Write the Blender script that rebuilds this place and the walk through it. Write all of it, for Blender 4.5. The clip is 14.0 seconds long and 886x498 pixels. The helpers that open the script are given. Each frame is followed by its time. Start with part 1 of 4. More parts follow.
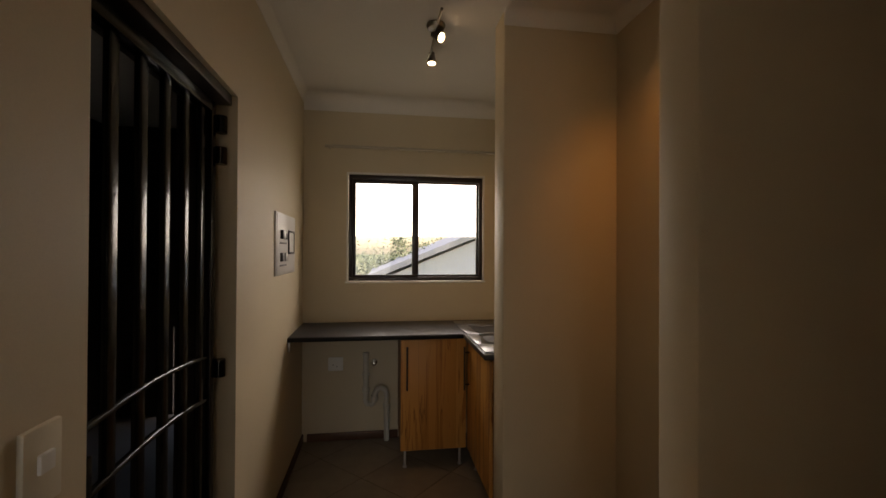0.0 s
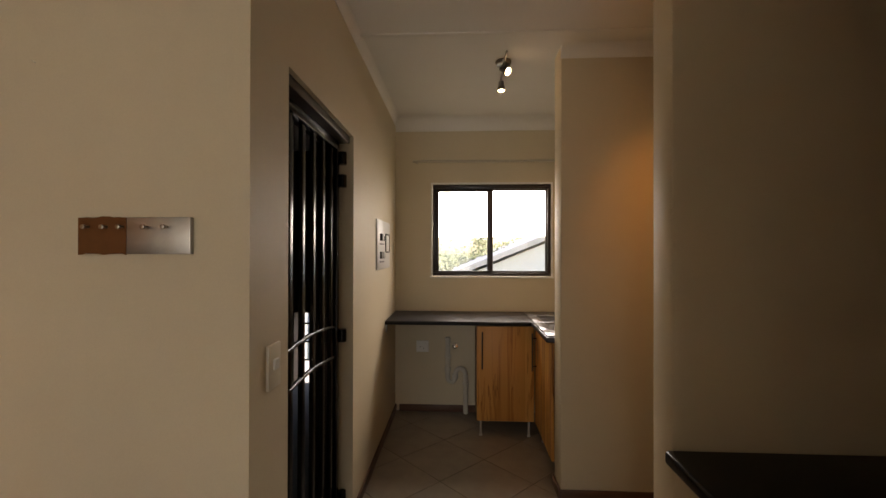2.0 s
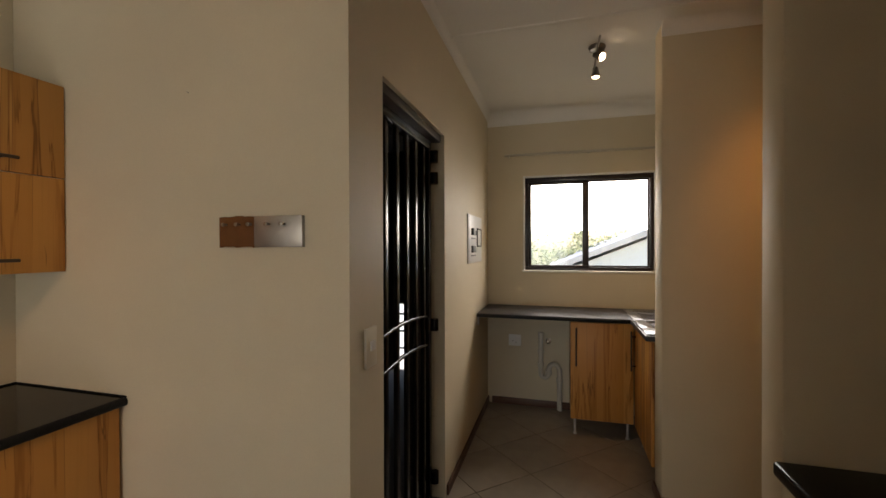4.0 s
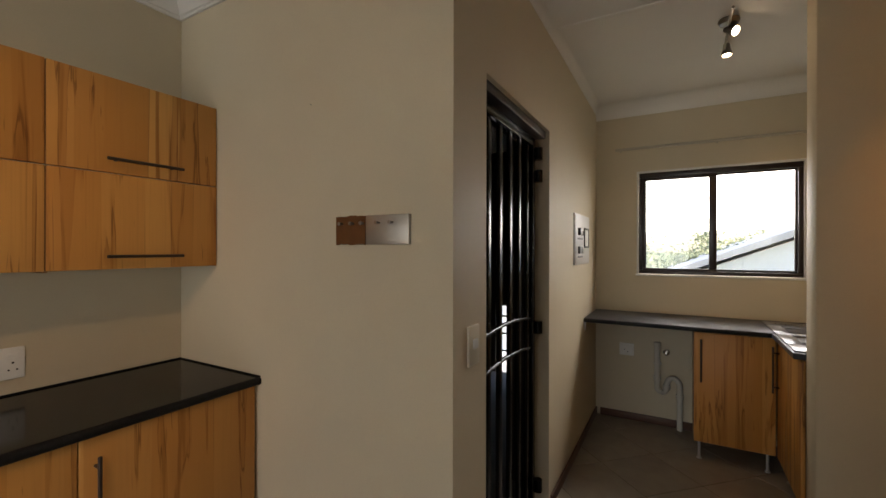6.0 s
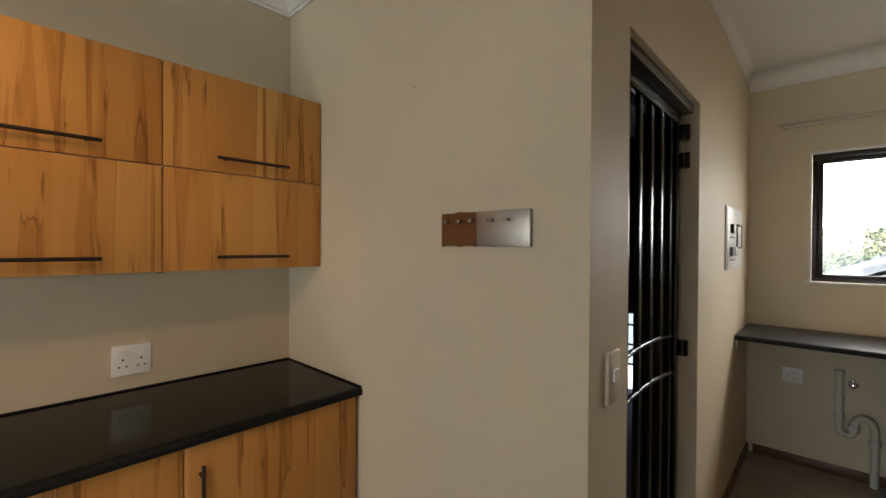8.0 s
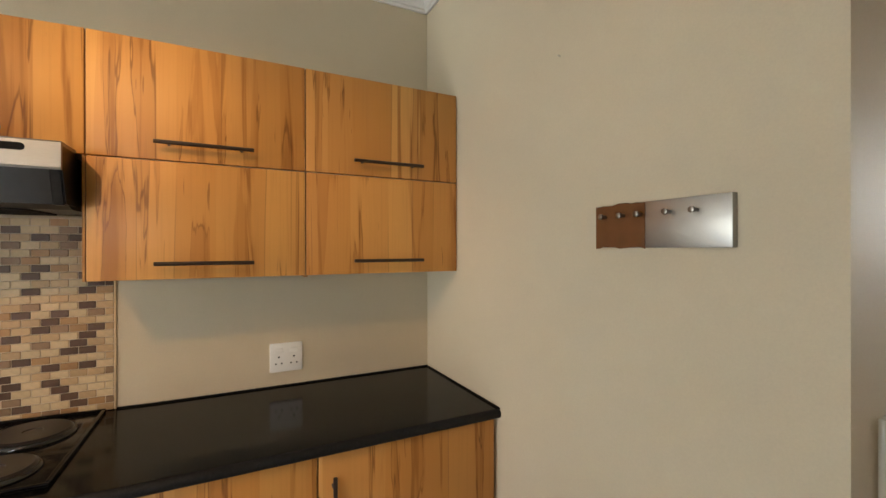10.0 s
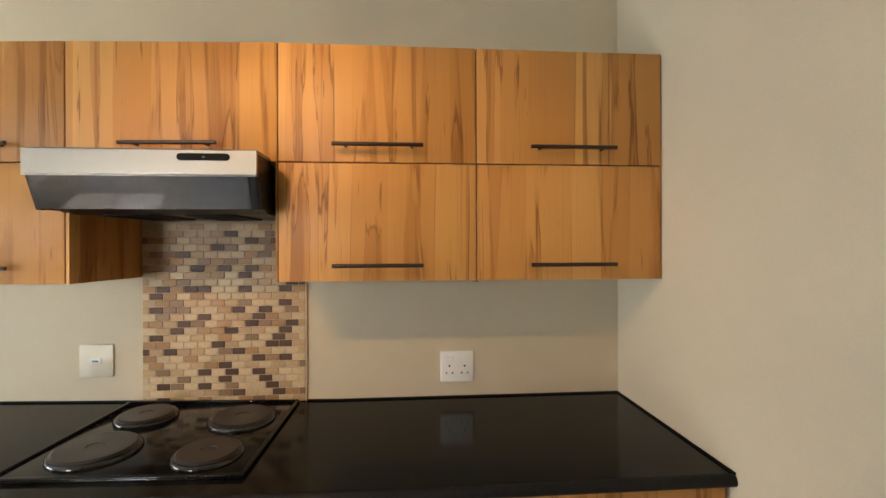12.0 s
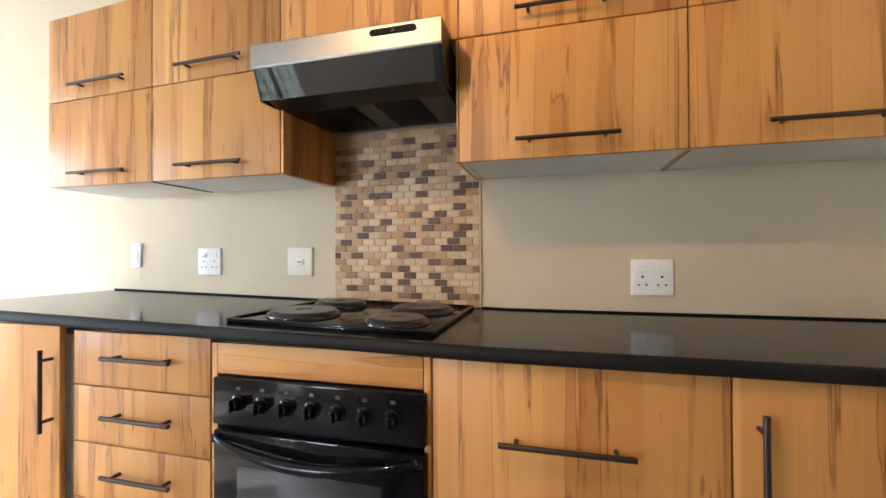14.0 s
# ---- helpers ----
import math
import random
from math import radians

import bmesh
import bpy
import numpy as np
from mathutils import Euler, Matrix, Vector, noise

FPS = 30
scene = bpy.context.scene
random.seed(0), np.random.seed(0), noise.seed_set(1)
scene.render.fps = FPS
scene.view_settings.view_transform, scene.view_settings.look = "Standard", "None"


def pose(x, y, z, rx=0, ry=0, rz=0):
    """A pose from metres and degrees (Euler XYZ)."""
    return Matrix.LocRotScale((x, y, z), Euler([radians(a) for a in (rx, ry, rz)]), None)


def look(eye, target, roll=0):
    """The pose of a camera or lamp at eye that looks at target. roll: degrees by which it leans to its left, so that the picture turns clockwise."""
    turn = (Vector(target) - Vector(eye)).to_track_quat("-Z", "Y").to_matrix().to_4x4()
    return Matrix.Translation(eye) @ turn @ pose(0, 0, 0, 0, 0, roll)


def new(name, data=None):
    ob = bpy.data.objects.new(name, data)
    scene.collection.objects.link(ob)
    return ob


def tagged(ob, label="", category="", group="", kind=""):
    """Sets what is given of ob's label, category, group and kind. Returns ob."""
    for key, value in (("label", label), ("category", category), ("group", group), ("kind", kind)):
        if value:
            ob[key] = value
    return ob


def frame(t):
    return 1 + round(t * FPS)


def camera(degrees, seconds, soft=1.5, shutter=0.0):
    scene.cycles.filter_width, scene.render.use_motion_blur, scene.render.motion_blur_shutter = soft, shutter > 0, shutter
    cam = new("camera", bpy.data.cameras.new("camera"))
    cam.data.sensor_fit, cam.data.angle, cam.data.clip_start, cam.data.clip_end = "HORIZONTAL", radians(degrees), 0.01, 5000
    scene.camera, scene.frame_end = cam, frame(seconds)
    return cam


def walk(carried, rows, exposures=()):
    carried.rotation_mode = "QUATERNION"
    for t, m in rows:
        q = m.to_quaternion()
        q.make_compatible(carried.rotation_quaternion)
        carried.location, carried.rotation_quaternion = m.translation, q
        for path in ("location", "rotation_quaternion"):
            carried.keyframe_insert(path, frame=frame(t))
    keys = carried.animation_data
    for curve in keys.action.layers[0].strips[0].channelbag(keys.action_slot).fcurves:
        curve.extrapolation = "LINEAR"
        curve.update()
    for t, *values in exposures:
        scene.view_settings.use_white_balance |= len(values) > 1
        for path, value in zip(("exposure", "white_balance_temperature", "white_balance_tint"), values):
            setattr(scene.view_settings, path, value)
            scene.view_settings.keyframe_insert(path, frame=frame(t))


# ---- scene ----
cam = camera(92.9, 14.0, soft=1.5)
PATH = [
    (0, (0.106, 0.136, 1.482), (0.393, 2.115, 1.495), 0.3),
    (0.5, (0.142, -0.002, 1.482), (0.38, 1.984, 1.49), 0.3),
    (1, (0.159, -0.119, 1.482), (0.279, 1.878, 1.49), 0.3),
    (1.5, (0.135, -0.223, 1.488), (0.144, 1.777, 1.495), 0.2),
    (2, (0.133, -0.353, 1.478), (0.034, 1.645, 1.487), 0.1),
    (2.5, (0.15, -0.426, 1.479), (-0.05, 1.564, 1.479), 0.1),
    (3, (0.181, -0.417, 1.476), (-0.127, 1.559, 1.468), 0.0),
    (5.5, (0.186, -0.392, 1.457), (-0.711, 1.395, 1.453), 0.0),
    (6, (0.172, -0.386, 1.453), (-0.819, 1.351, 1.452), 0.1),
    (6.5, (0.129, -0.366, 1.456), (-0.949, 1.318, 1.454), 0.1),
    (7, (0.064, -0.311, 1.458), (-1.101, 1.315, 1.451), 0.2),
    (7.2, (0.046, -0.29, 1.461), (-1.157, 1.308, 1.45), 0.3),
    (9.5, (-0.13, -0.071, 1.472), (-1.824, 0.992, 1.47), -0.1),
    (10, (-0.171, -0.053, 1.467), (-1.955, 0.851, 1.464), -0.1),
    (10.5, (-0.234, -0.059, 1.464), (-2.091, 0.683, 1.461), 0.0),
    (11, (-0.317, -0.056, 1.47), (-2.233, 0.519, 1.464), -0.1),
    (11.5, (-0.376, -0.039, 1.473), (-2.343, 0.326, 1.469), -0.1),
    (12, (-0.398, -0.016, 1.473), (-2.393, 0.13, 1.471), -0.2),
    (12.5, (-0.421, -0.024, 1.444), (-2.419, -0.113, 1.436), -0.1),
    (13, (-0.45, -0.057, 1.351), (-2.43, -0.336, 1.345), -0.2),
    (13.5, (-0.486, -0.096, 1.229), (-2.443, -0.511, 1.238), -0.2),
    (14, (-0.5, -0.147, 1.108), (-2.432, -0.666, 1.126), -0.3),
]

EXPOSURES = [(0.0, 1.5, 7900, 20), (1.5, 2.1, 7900, 20), (3.0, 2.28, 7600, 18), (5.5, 2.2, 7000, 15), (7.0, 2.2, 6700, 14), (9.5, 3.15, 6450, 10), (11.0, 3.1, 6350, 10), (11.5, 3.15, 6300, 10), (12.5, 3.43, 6200, 11), (13.5, 3.55, 5950, 12), (14.0, 3.55, 5700, 12)]
walk(cam, [(t, look(eye, target, roll)) for t, eye, target, roll in PATH], EXPOSURES)

# ---- world, sun and large lights ----
SUN_HEIGHT, SUN_TURN = 29.0, 91.0
world = bpy.data.worlds.new("sky")
world.use_nodes = True
scene.world = world
sky = world.node_tree.nodes.new("ShaderNodeTexSky")
sky.sky_type, sky.sun_disc = "NISHITA", False
sky.sun_elevation, sky.sun_rotation = radians(SUN_HEIGHT), radians(SUN_TURN)
sky.air_density, sky.dust_density = 1.0, 1.5
world.node_tree.links.new(sky.outputs[0], world.node_tree.nodes["Background"].inputs[0])
world.node_tree.nodes["Background"].inputs[1].default_value = 0.15


def lamp(name, kind, matrix, energy, color, **more):
    data = bpy.data.lights.new(name, kind)
    data.energy, data.color = energy, color
    ob = new(name, data)
    ob.matrix_world = matrix
    return ob, data


sun, sun_data = lamp("sun", "SUN", pose(0, 0, 20, 90 - SUN_HEIGHT, 0, 180 - SUN_TURN), 3.6, (1.0, 0.97, 0.93))
sun_data.angle = radians(0.5)
# sky light that falls through the kitchen window, from above it outside
sky_kitchen, d = lamp("kitchen_window_skylight", "AREA", look((0.55, 4.55, 2.25), (0.05, 2.2, 1.25)), 17.0, (1.0, 0.97, 0.87))
d.shape, d.size, d.size_y = "RECTANGLE", 2.2, 1.3
# sky light in the openings of the living room
for name, eye, target, wide, high, watts in (
    ("living_east_skylight", (2.60, -2.75, 1.50), (-1.9, -0.7, 1.0), 0.84, 1.05, 3.2),
    ("living_south_skylight", (-0.60, -5.58, 1.08), (-0.6, 0.0, 1.0), 1.9, 2.0, 9.5),
    ("living_door_skylight", (2.60, -3.97, 1.1), (0.0, -3.4, 0.6), 0.75, 1.9, 0.35),
):
    ob, d = lamp(name, "AREA", look(eye, target), watts, (0.87, 0.94, 1.0))
    d.shape, d.size, d.size_y = "RECTANGLE", wide, high
WARM = (1.0, 0.56, 0.22)
for name, eye, target, watts, cone in (
    ("kitchen_spot_near", (0.43, 2.44, 2.52), (1.1, 3.4, 0.9), 1.4, 85),
    ("kitchen_spot_far", (0.40, 2.71, 2.48), (0.85, 3.5, 1.1), 0.9, 80),
    ("niche_spot", (1.10, 1.36, 2.5), (1.32, 1.74, 1.92), 3.0, 84),
    ("living_spot_near", (-0.22, -0.80, 2.52), (-1.70, -0.30, 1.96), 3.0, 22),
    ("living_spot_far", (-0.30, -1.05, 2.52), (-1.90, -0.05, 1.15), 6.0, 62),
):
    ob, d = lamp(name, "SPOT", look(eye, target), watts, (1.0, 0.43, 0.11) if name == "niche_spot" else WARM)
    d.spot_size, d.spot_blend, d.shadow_soft_size = radians(cone), 1.0 if name == "niche_spot" else 0.8, 0.022

# ---- materials ----
def material(name, color, rough=0.6, metal=0.0, vary=0.08, grain=40.0, bump=0.0, spot=0.0, coat=0.0, stretch=(1, 1, 1), per_object=0.0, spec=0.5):
    """Paint, plastic, metal: a colour with variation at two scales, fine relief and uneven gloss."""
    m = bpy.data.materials.new(name)
    m.use_nodes = True
    t = m.node_tree
    n, link = t.nodes, t.links.new
    b = n["Principled BSDF"]
    b.inputs["Metallic"].default_value = metal
    b.inputs["Coat Weight"].default_value = coat
    b.inputs["Specular IOR Level"].default_value = spec
    co = n.new("ShaderNodeTexCoord")
    mp = n.new("ShaderNodeMapping")
    mp.inputs["Scale"].default_value = stretch
    link(co.outputs["Object"], mp.inputs["Vector"])
    fine, broad = n.new("ShaderNodeTexNoise"), n.new("ShaderNodeTexNoise")
    fine.inputs["Scale"].default_value, fine.inputs["Detail"].default_value = grain, 5
    broad.inputs["Scale"].default_value, broad.inputs["Detail"].default_value = 2.3, 4
    link(mp.outputs[0], fine.inputs["Vector"])
    link(mp.outputs[0], broad.inputs["Vector"])
    add = n.new("ShaderNodeMath")
    add.operation = "MULTIPLY_ADD"
    add.inputs[1].default_value = 0.5
    link(fine.outputs[0], add.inputs[0])
    half = n.new("ShaderNodeMath")
    half.operation = "MULTIPLY"
    half.inputs[1].default_value = 0.5
    link(broad.outputs[0], half.inputs[0])
    link(half.outputs[0], add.inputs[2])
    last = add.outputs[0]
    if per_object:
        info = n.new("ShaderNodeObjectInfo")
        mad = n.new("ShaderNodeMath")
        mad.operation, mad.inputs[1].default_value = "MULTIPLY_ADD", per_object
        link(info.outputs["Random"], mad.inputs[0])
        link(last, mad.inputs[2])
        sub = n.new("ShaderNodeMath")
        sub.operation, sub.inputs[1].default_value = "SUBTRACT", per_object / 2
        link(mad.outputs[0], sub.inputs[0])
        last = sub.outputs[0]
    ramp = n.new("ShaderNodeMapRange")
    ramp.inputs["From Min"].default_value, ramp.inputs["From Max"].default_value = 0.3, 0.7
    ramp.inputs["To Min"].default_value, ramp.inputs["To Max"].default_value = 1 - vary, 1 + vary
    link(last, ramp.inputs["Value"])
    mul = n.new("ShaderNodeVectorMath")
    mul.operation = "SCALE"
    mul.inputs[0].default_value = color
    link(ramp.outputs[0], mul.inputs["Scale"])
    out = mul.outputs[0]
    if spot:
        vor = n.new("ShaderNodeTexNoise")
        vor.inputs["Scale"].default_value, vor.inputs["Detail"].default_value = 900, 2
        link(co.outputs["Object"], vor.inputs["Vector"])
        cut = n.new("ShaderNodeMapRange")
        cut.inputs["From Min"].default_value, cut.inputs["From Max"].default_value = 0.56, 0.68
        cut.inputs["To Max"].default_value = spot
        link(vor.outputs[0], cut.inputs["Value"])
        mix = n.new("ShaderNodeMix")
        mix.data_type = "RGBA"
        link(cut.outputs[0], mix.inputs["Factor"])
        link(out, mix.inputs[6])
        mix.inputs[7].default_value = (0.3, 0.3, 0.29, 1)
        out = mix.outputs[2]
    link(out, b.inputs["Base Color"])
    gloss = n.new("ShaderNodeMapRange")
    gloss.inputs["To Min"].default_value, gloss.inputs["To Max"].default_value = rough * 0.8, min(1.0, rough * 1.2)
    link(broad.outputs[0], gloss.inputs["Value"])
    link(gloss.outputs[0], b.inputs["Roughness"])
    if bump:
        bp = n.new("ShaderNodeBump")
        bp.inputs["Strength"].default_value, bp.inputs["Distance"].default_value = 0.6, bump
        link(fine.outputs[0], bp.inputs["Height"])
        link(bp.outputs[0], b.inputs["Normal"])
    return m


def wood(name, along="z", tone=1.0, rough=0.42):
    """Pale tan laminate with dark brown flame streaks along the grain."""
    m = bpy.data.materials.new(name)
    m.use_nodes = True
    t = m.node_tree
    n, link = t.nodes, t.links.new
    b = n["Principled BSDF"]
    co, info, sep, comb = (n.new(k) for k in ("ShaderNodeTexCoord", "ShaderNodeObjectInfo", "ShaderNodeSeparateXYZ", "ShaderNodeCombineXYZ"))
    link(co.outputs["Object"], sep.inputs[0])

    def calc(op, a, c, e=None):
        q = n.new("ShaderNodeMath")
        q.operation = op
        for slot, v in zip(q.inputs, (a, c, e)):
            if v is None:
                continue
            if isinstance(v, (int, float)):
                slot.default_value = v
            else:
                link(v, slot)
        return q.outputs[0]

    side = calc("ADD", sep.outputs[0], sep.outputs[1])
    across, up = (side, sep.outputs[2]) if along == "z" else (sep.outputs[2], side)
    across = calc("MULTIPLY_ADD", info.outputs["Random"], 37.0, across)
    up = calc("MULTIPLY_ADD", info.outputs["Random"], 11.0, up)

    def field(sa, su, detail, distort=0.0):
        c = n.new("ShaderNodeCombineXYZ")
        link(calc("MULTIPLY", across, sa), c.inputs[0])
        link(calc("MULTIPLY", up, su), c.inputs[1])
        q = n.new("ShaderNodeTexNoise")
        q.inputs["Scale"].default_value, q.inputs["Detail"].default_value, q.inputs["Distortion"].default_value = 1.0, detail, distort
        link(c.outputs[0], q.inputs["Vector"])
        return q.outputs[0]

    def limits(v, a, z, lo=0.0, hi=1.0):
        q = n.new("ShaderNodeMapRange")
        q.interpolation_type = "SMOOTHSTEP"
        for key, val in (("From Min", a), ("From Max", z), ("To Min", lo), ("To Max", hi)):
            q.inputs[key].default_value = val
        link(v, q.inputs["Value"])
        return q.outputs[0]

    def blend(f, c0, c1):
        q = n.new("ShaderNodeMix")
        q.data_type = "RGBA"
        link(f, q.inputs["Factor"])
        for slot, c in ((q.inputs[6], c0), (q.inputs[7], c1)):
            if isinstance(c, tuple):
                slot.default_value = (*[v * tone for v in c], 1)
            else:
                link(c, slot)
        return q.outputs[2]

    b.inputs["Specular IOR Level"].default_value = 0.32
    flame = field(7.0, 0.9, 2, 0.25)
    bent = calc("MULTIPLY_ADD", flame, 0.035, across)
    stave, seam = n.new("ShaderNodeTexVoronoi"), n.new("ShaderNodeTexVoronoi")
    for v, feature in ((stave, "F1"), (seam, "DISTANCE_TO_EDGE")):
        v.voronoi_dimensions, v.feature = "1D", feature
        v.inputs["Scale"].default_value = 9.0
        link(bent, v.inputs["W"])
    tint = n.new("ShaderNodeSeparateColor")
    link(stave.outputs["Color"], tint.inputs[0])
    base = blend(tint.outputs[0], (0.57, 0.256, 0.060), (0.73, 0.382, 0.110))
    base = blend(limits(field(5.0, 0.7, 3, 0.4), 0.48, 0.68, 0.0, 0.4), base, (0.53, 0.248, 0.072))
    # feathery brown flames, darker at heart, with a thin dark outline in places
    patch = field(16.0, 0.9, 4, 0.7)
    inside = limits(patch, 0.525, 0.575)
    base = blend(calc("MULTIPLY", inside, 0.46), base, (0.42, 0.168, 0.036))
    base = blend(calc("MULTIPLY", limits(field(32.0, 1.1, 5, 0.8), 0.49, 0.64, 0.0, 0.72), limits(patch, 0.49, 0.57)), base, (0.33, 0.124, 0.026))
    rim = calc("ABSOLUTE", calc("SUBTRACT", patch, 0.565), 0.0)
    base = blend(calc("MULTIPLY", limits(rim, 0.003, 0.013, 0.7, 0.0), limits(field(6.0, 2.0, 2), 0.42, 0.56)), base, (0.18, 0.066, 0.017))
    fibre = field(130.0, 2.5, 3)
    base = blend(limits(fibre, 0.45, 0.75, 0.0, 0.18), base, (0.42, 0.190, 0.058))
    peck = calc("MULTIPLY", limits(field(62.0, 4.5, 2, 0.5), 0.66, 0.72), limits(field(7.0, 1.5, 1), 0.42, 0.55))
    base = blend(calc("MULTIPLY", peck, 0.6), base, (0.19, 0.072, 0.020))
    joint = calc("MULTIPLY", limits(seam.outputs["Distance"], 0.003, 0.018, 0.5, 0.0), limits(field(3.0, 0.9, 1), 0.50, 0.58))
    base = blend(joint, base, (0.22, 0.095, 0.030))
    link(base, b.inputs["Base Color"])
    link(limits(fibre, 0.3, 0.7, rough * 0.85, rough * 1.2), b.inputs["Roughness"])
    bp = n.new("ShaderNodeBump")
    bp.inputs["Strength"].default_value, bp.inputs["Distance"].default_value = 0.25, 0.0006
    link(fibre, bp.inputs["Height"])
    link(bp.outputs[0], b.inputs["Normal"])
    return m


def glowing(name, color, strength):
    m = bpy.data.materials.new(name)
    m.use_nodes = True
    b = m.node_tree.nodes["Principled BSDF"]
    b.inputs["Emission Color"].default_value, b.inputs["Emission Strength"].default_value = (*color, 1), strength
    return m


def glass(name, tint=(1, 1, 1), rough=0.0):
    m = bpy.data.materials.new(name)
    m.use_nodes = True
    b = m.node_tree.nodes["Principled BSDF"]
    b.inputs["Base Color"].default_value = (*tint, 1)
    b.inputs["Transmission Weight"].default_value, b.inputs["Roughness"].default_value, b.inputs["IOR"].default_value = 1.0, rough, 1.45
    return m


PAINT = material("cream_wall_paint", (0.64, 0.555, 0.41), 0.6, vary=0.045, grain=260, bump=0.0004, spec=0.2)
CEIL = material("white_ceiling_paint", (0.78, 0.76, 0.72), 0.8, vary=0.04, grain=120, bump=0.0003)
CORNICE = material("white_cornice_paint", (0.76, 0.745, 0.71), 0.55, vary=0.03)
TILE = material("beige_floor_tile", (0.29, 0.25, 0.21), 0.3, vary=0.16, grain=9, per_object=0.2)
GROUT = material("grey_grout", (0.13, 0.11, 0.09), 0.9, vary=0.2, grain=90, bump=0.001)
SKIRT = material("dark_brown_skirting", (0.11, 0.05, 0.028), 0.45, vary=0.2, stretch=(1, 1, 8))
WOOD = wood("flamed_laminate", tone=0.90)
WOOD_ACROSS = wood("flamed_laminate_across", along="x", tone=0.90)
CARCASS = material("white_melamine", (0.74, 0.73, 0.70), 0.45, vary=0.03)
EDGE = material("brown_edging", (0.34, 0.18, 0.075), 0.5, vary=0.15)
BLACKTOP = material("black_granite_laminate", (0.005, 0.0048, 0.0047), 0.12, vary=0.3, grain=300, spot=0.035, spec=0.14)
BLACKEDGE = material("worn_black_worktop_edge", (0.007, 0.007, 0.0074), 0.55, vary=0.5, grain=110, spot=0.10, bump=0.0016, spec=0.2)
SEAL = material("black_silicone", (0.008, 0.008, 0.008), 0.6, spec=0.08)
GREYTOP = material("dark_grey_laminate", (0.036, 0.036, 0.043), 0.40, vary=0.2, grain=300, spot=0.10, spec=0.28)
HANDLE = material("dark_bronze_metal", (0.085, 0.066, 0.056), 0.36, metal=0.85, vary=0.1)
HOODSTEEL = material("hood_brushed_steel", (0.27, 0.26, 0.25), 0.38, metal=1.0, vary=0.06, grain=60, stretch=(12, 1, 12))
SINKSTEEL = material("worn_sink_steel", (0.20, 0.20, 0.205), 0.30, metal=1.0, vary=0.08, grain=50)
STEEL = material("brushed_steel", (0.40, 0.385, 0.365), 0.36, metal=1.0, vary=0.06, grain=60, stretch=(12, 1, 12))
CHROME = material("chrome", (0.75, 0.75, 0.74), 0.12, metal=1.0, vary=0.03)
FILM = material("brown_peeling_film", (0.15, 0.060, 0.020), 0.30, vary=0.2, grain=30)
GATE = material("black_gloss_steel_paint", (0.004, 0.004, 0.0045), 0.20, vary=0.2, bump=0.0003, spec=0.30)
ENAMEL = material("black_enamel", (0.006, 0.006, 0.007), 0.11, vary=0.2, spec=0.24)
RINGGLOSS = material("polished_black_ring", (0.012, 0.012, 0.013), 0.07, vary=0.1, spec=0.6)
IRON = material("cast_iron_plate", (0.017, 0.013, 0.012), 0.30, vary=0.25, grain=120, bump=0.0003)
HOODGLASS = material("smoked_glass", (0.020, 0.021, 0.023), 0.03, vary=0.1, coat=0.2)
OVENGLASS = material("oven_door_glass", (0.035, 0.035, 0.037), 0.10, vary=0.1)
DARKPLASTIC = material("black_plastic", (0.006, 0.006, 0.0065), 0.3, spec=0.25)
WHITEPLASTIC = material("white_plastic", (0.80, 0.79, 0.76), 0.3, vary=0.02)
CREAMPLASTIC = material("aged_cream_plastic", (0.74, 0.68, 0.55), 0.32, vary=0.03)
GREYPLASTIC = material("grey_mark", (0.14, 0.14, 0.14), 0.5)
BOARDGREY = material("pale_grey_enamel", (0.60, 0.585, 0.57), 0.4, vary=0.03)
DIALMARK = material("worn_dial_mark", (0.055, 0.055, 0.056), 0.5)
PVC = material("off_white_pvc", (0.60, 0.57, 0.50), 0.4, vary=0.06)
FRAME = material("dark_brown_window_frame", (0.020, 0.010, 0.008), 0.32, vary=0.2)
RAIL = material("cream_rail", (0.50, 0.45, 0.36), 0.4)
GLASS = glass("clear_glass")
BULB = glowing("lit_bulb", (1.0, 0.78, 0.50), 9.0)
LEGMETAL = material("satin_grey_metal", (0.58, 0.57, 0.56), 0.42, metal=0.4, vary=0.04)
NICKEL = material("dark_brushed_nickel", (0.30, 0.27, 0.24), 0.3, metal=1.0, vary=0.08)
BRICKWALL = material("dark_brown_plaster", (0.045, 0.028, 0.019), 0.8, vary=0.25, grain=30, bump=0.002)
HOUSEWALL = material("grey_white_render", (0.60, 0.61, 0.63), 0.9, vary=0.06, grain=30, bump=0.002)
ROOF = material("grey_roof_tile", (0.48, 0.455, 0.45), 0.8, vary=0.12, per_object=0.3)
LAWN = material("lawn", (0.11, 0.14, 0.05), 0.95, vary=0.35, grain=6, bump=0.01)
PAVING = material("pale_concrete_paving", (0.45, 0.43, 0.40), 0.9, vary=0.12, grain=20)
BARK = material("grey_bark", (0.12, 0.09, 0.065), 0.9, vary=0.3, grain=15, bump=0.01, stretch=(1, 1, 0.2))
LEAF = material("light_green_leaf", (0.15, 0.175, 0.09), 0.6, vary=0.35, grain=4)
MOSAIC = [
    material("mosaic_" + n, c, 0.42, vary=0.14, grain=70, per_object=0.25, spec=0.25)
    for n, c in (("cream", (0.54, 0.405, 0.24)), ("sand", (0.44, 0.30, 0.16)), ("ochre", (0.35, 0.20, 0.085)), ("umber", (0.095, 0.052, 0.030)), ("taupe", (0.24, 0.148, 0.082)))
]
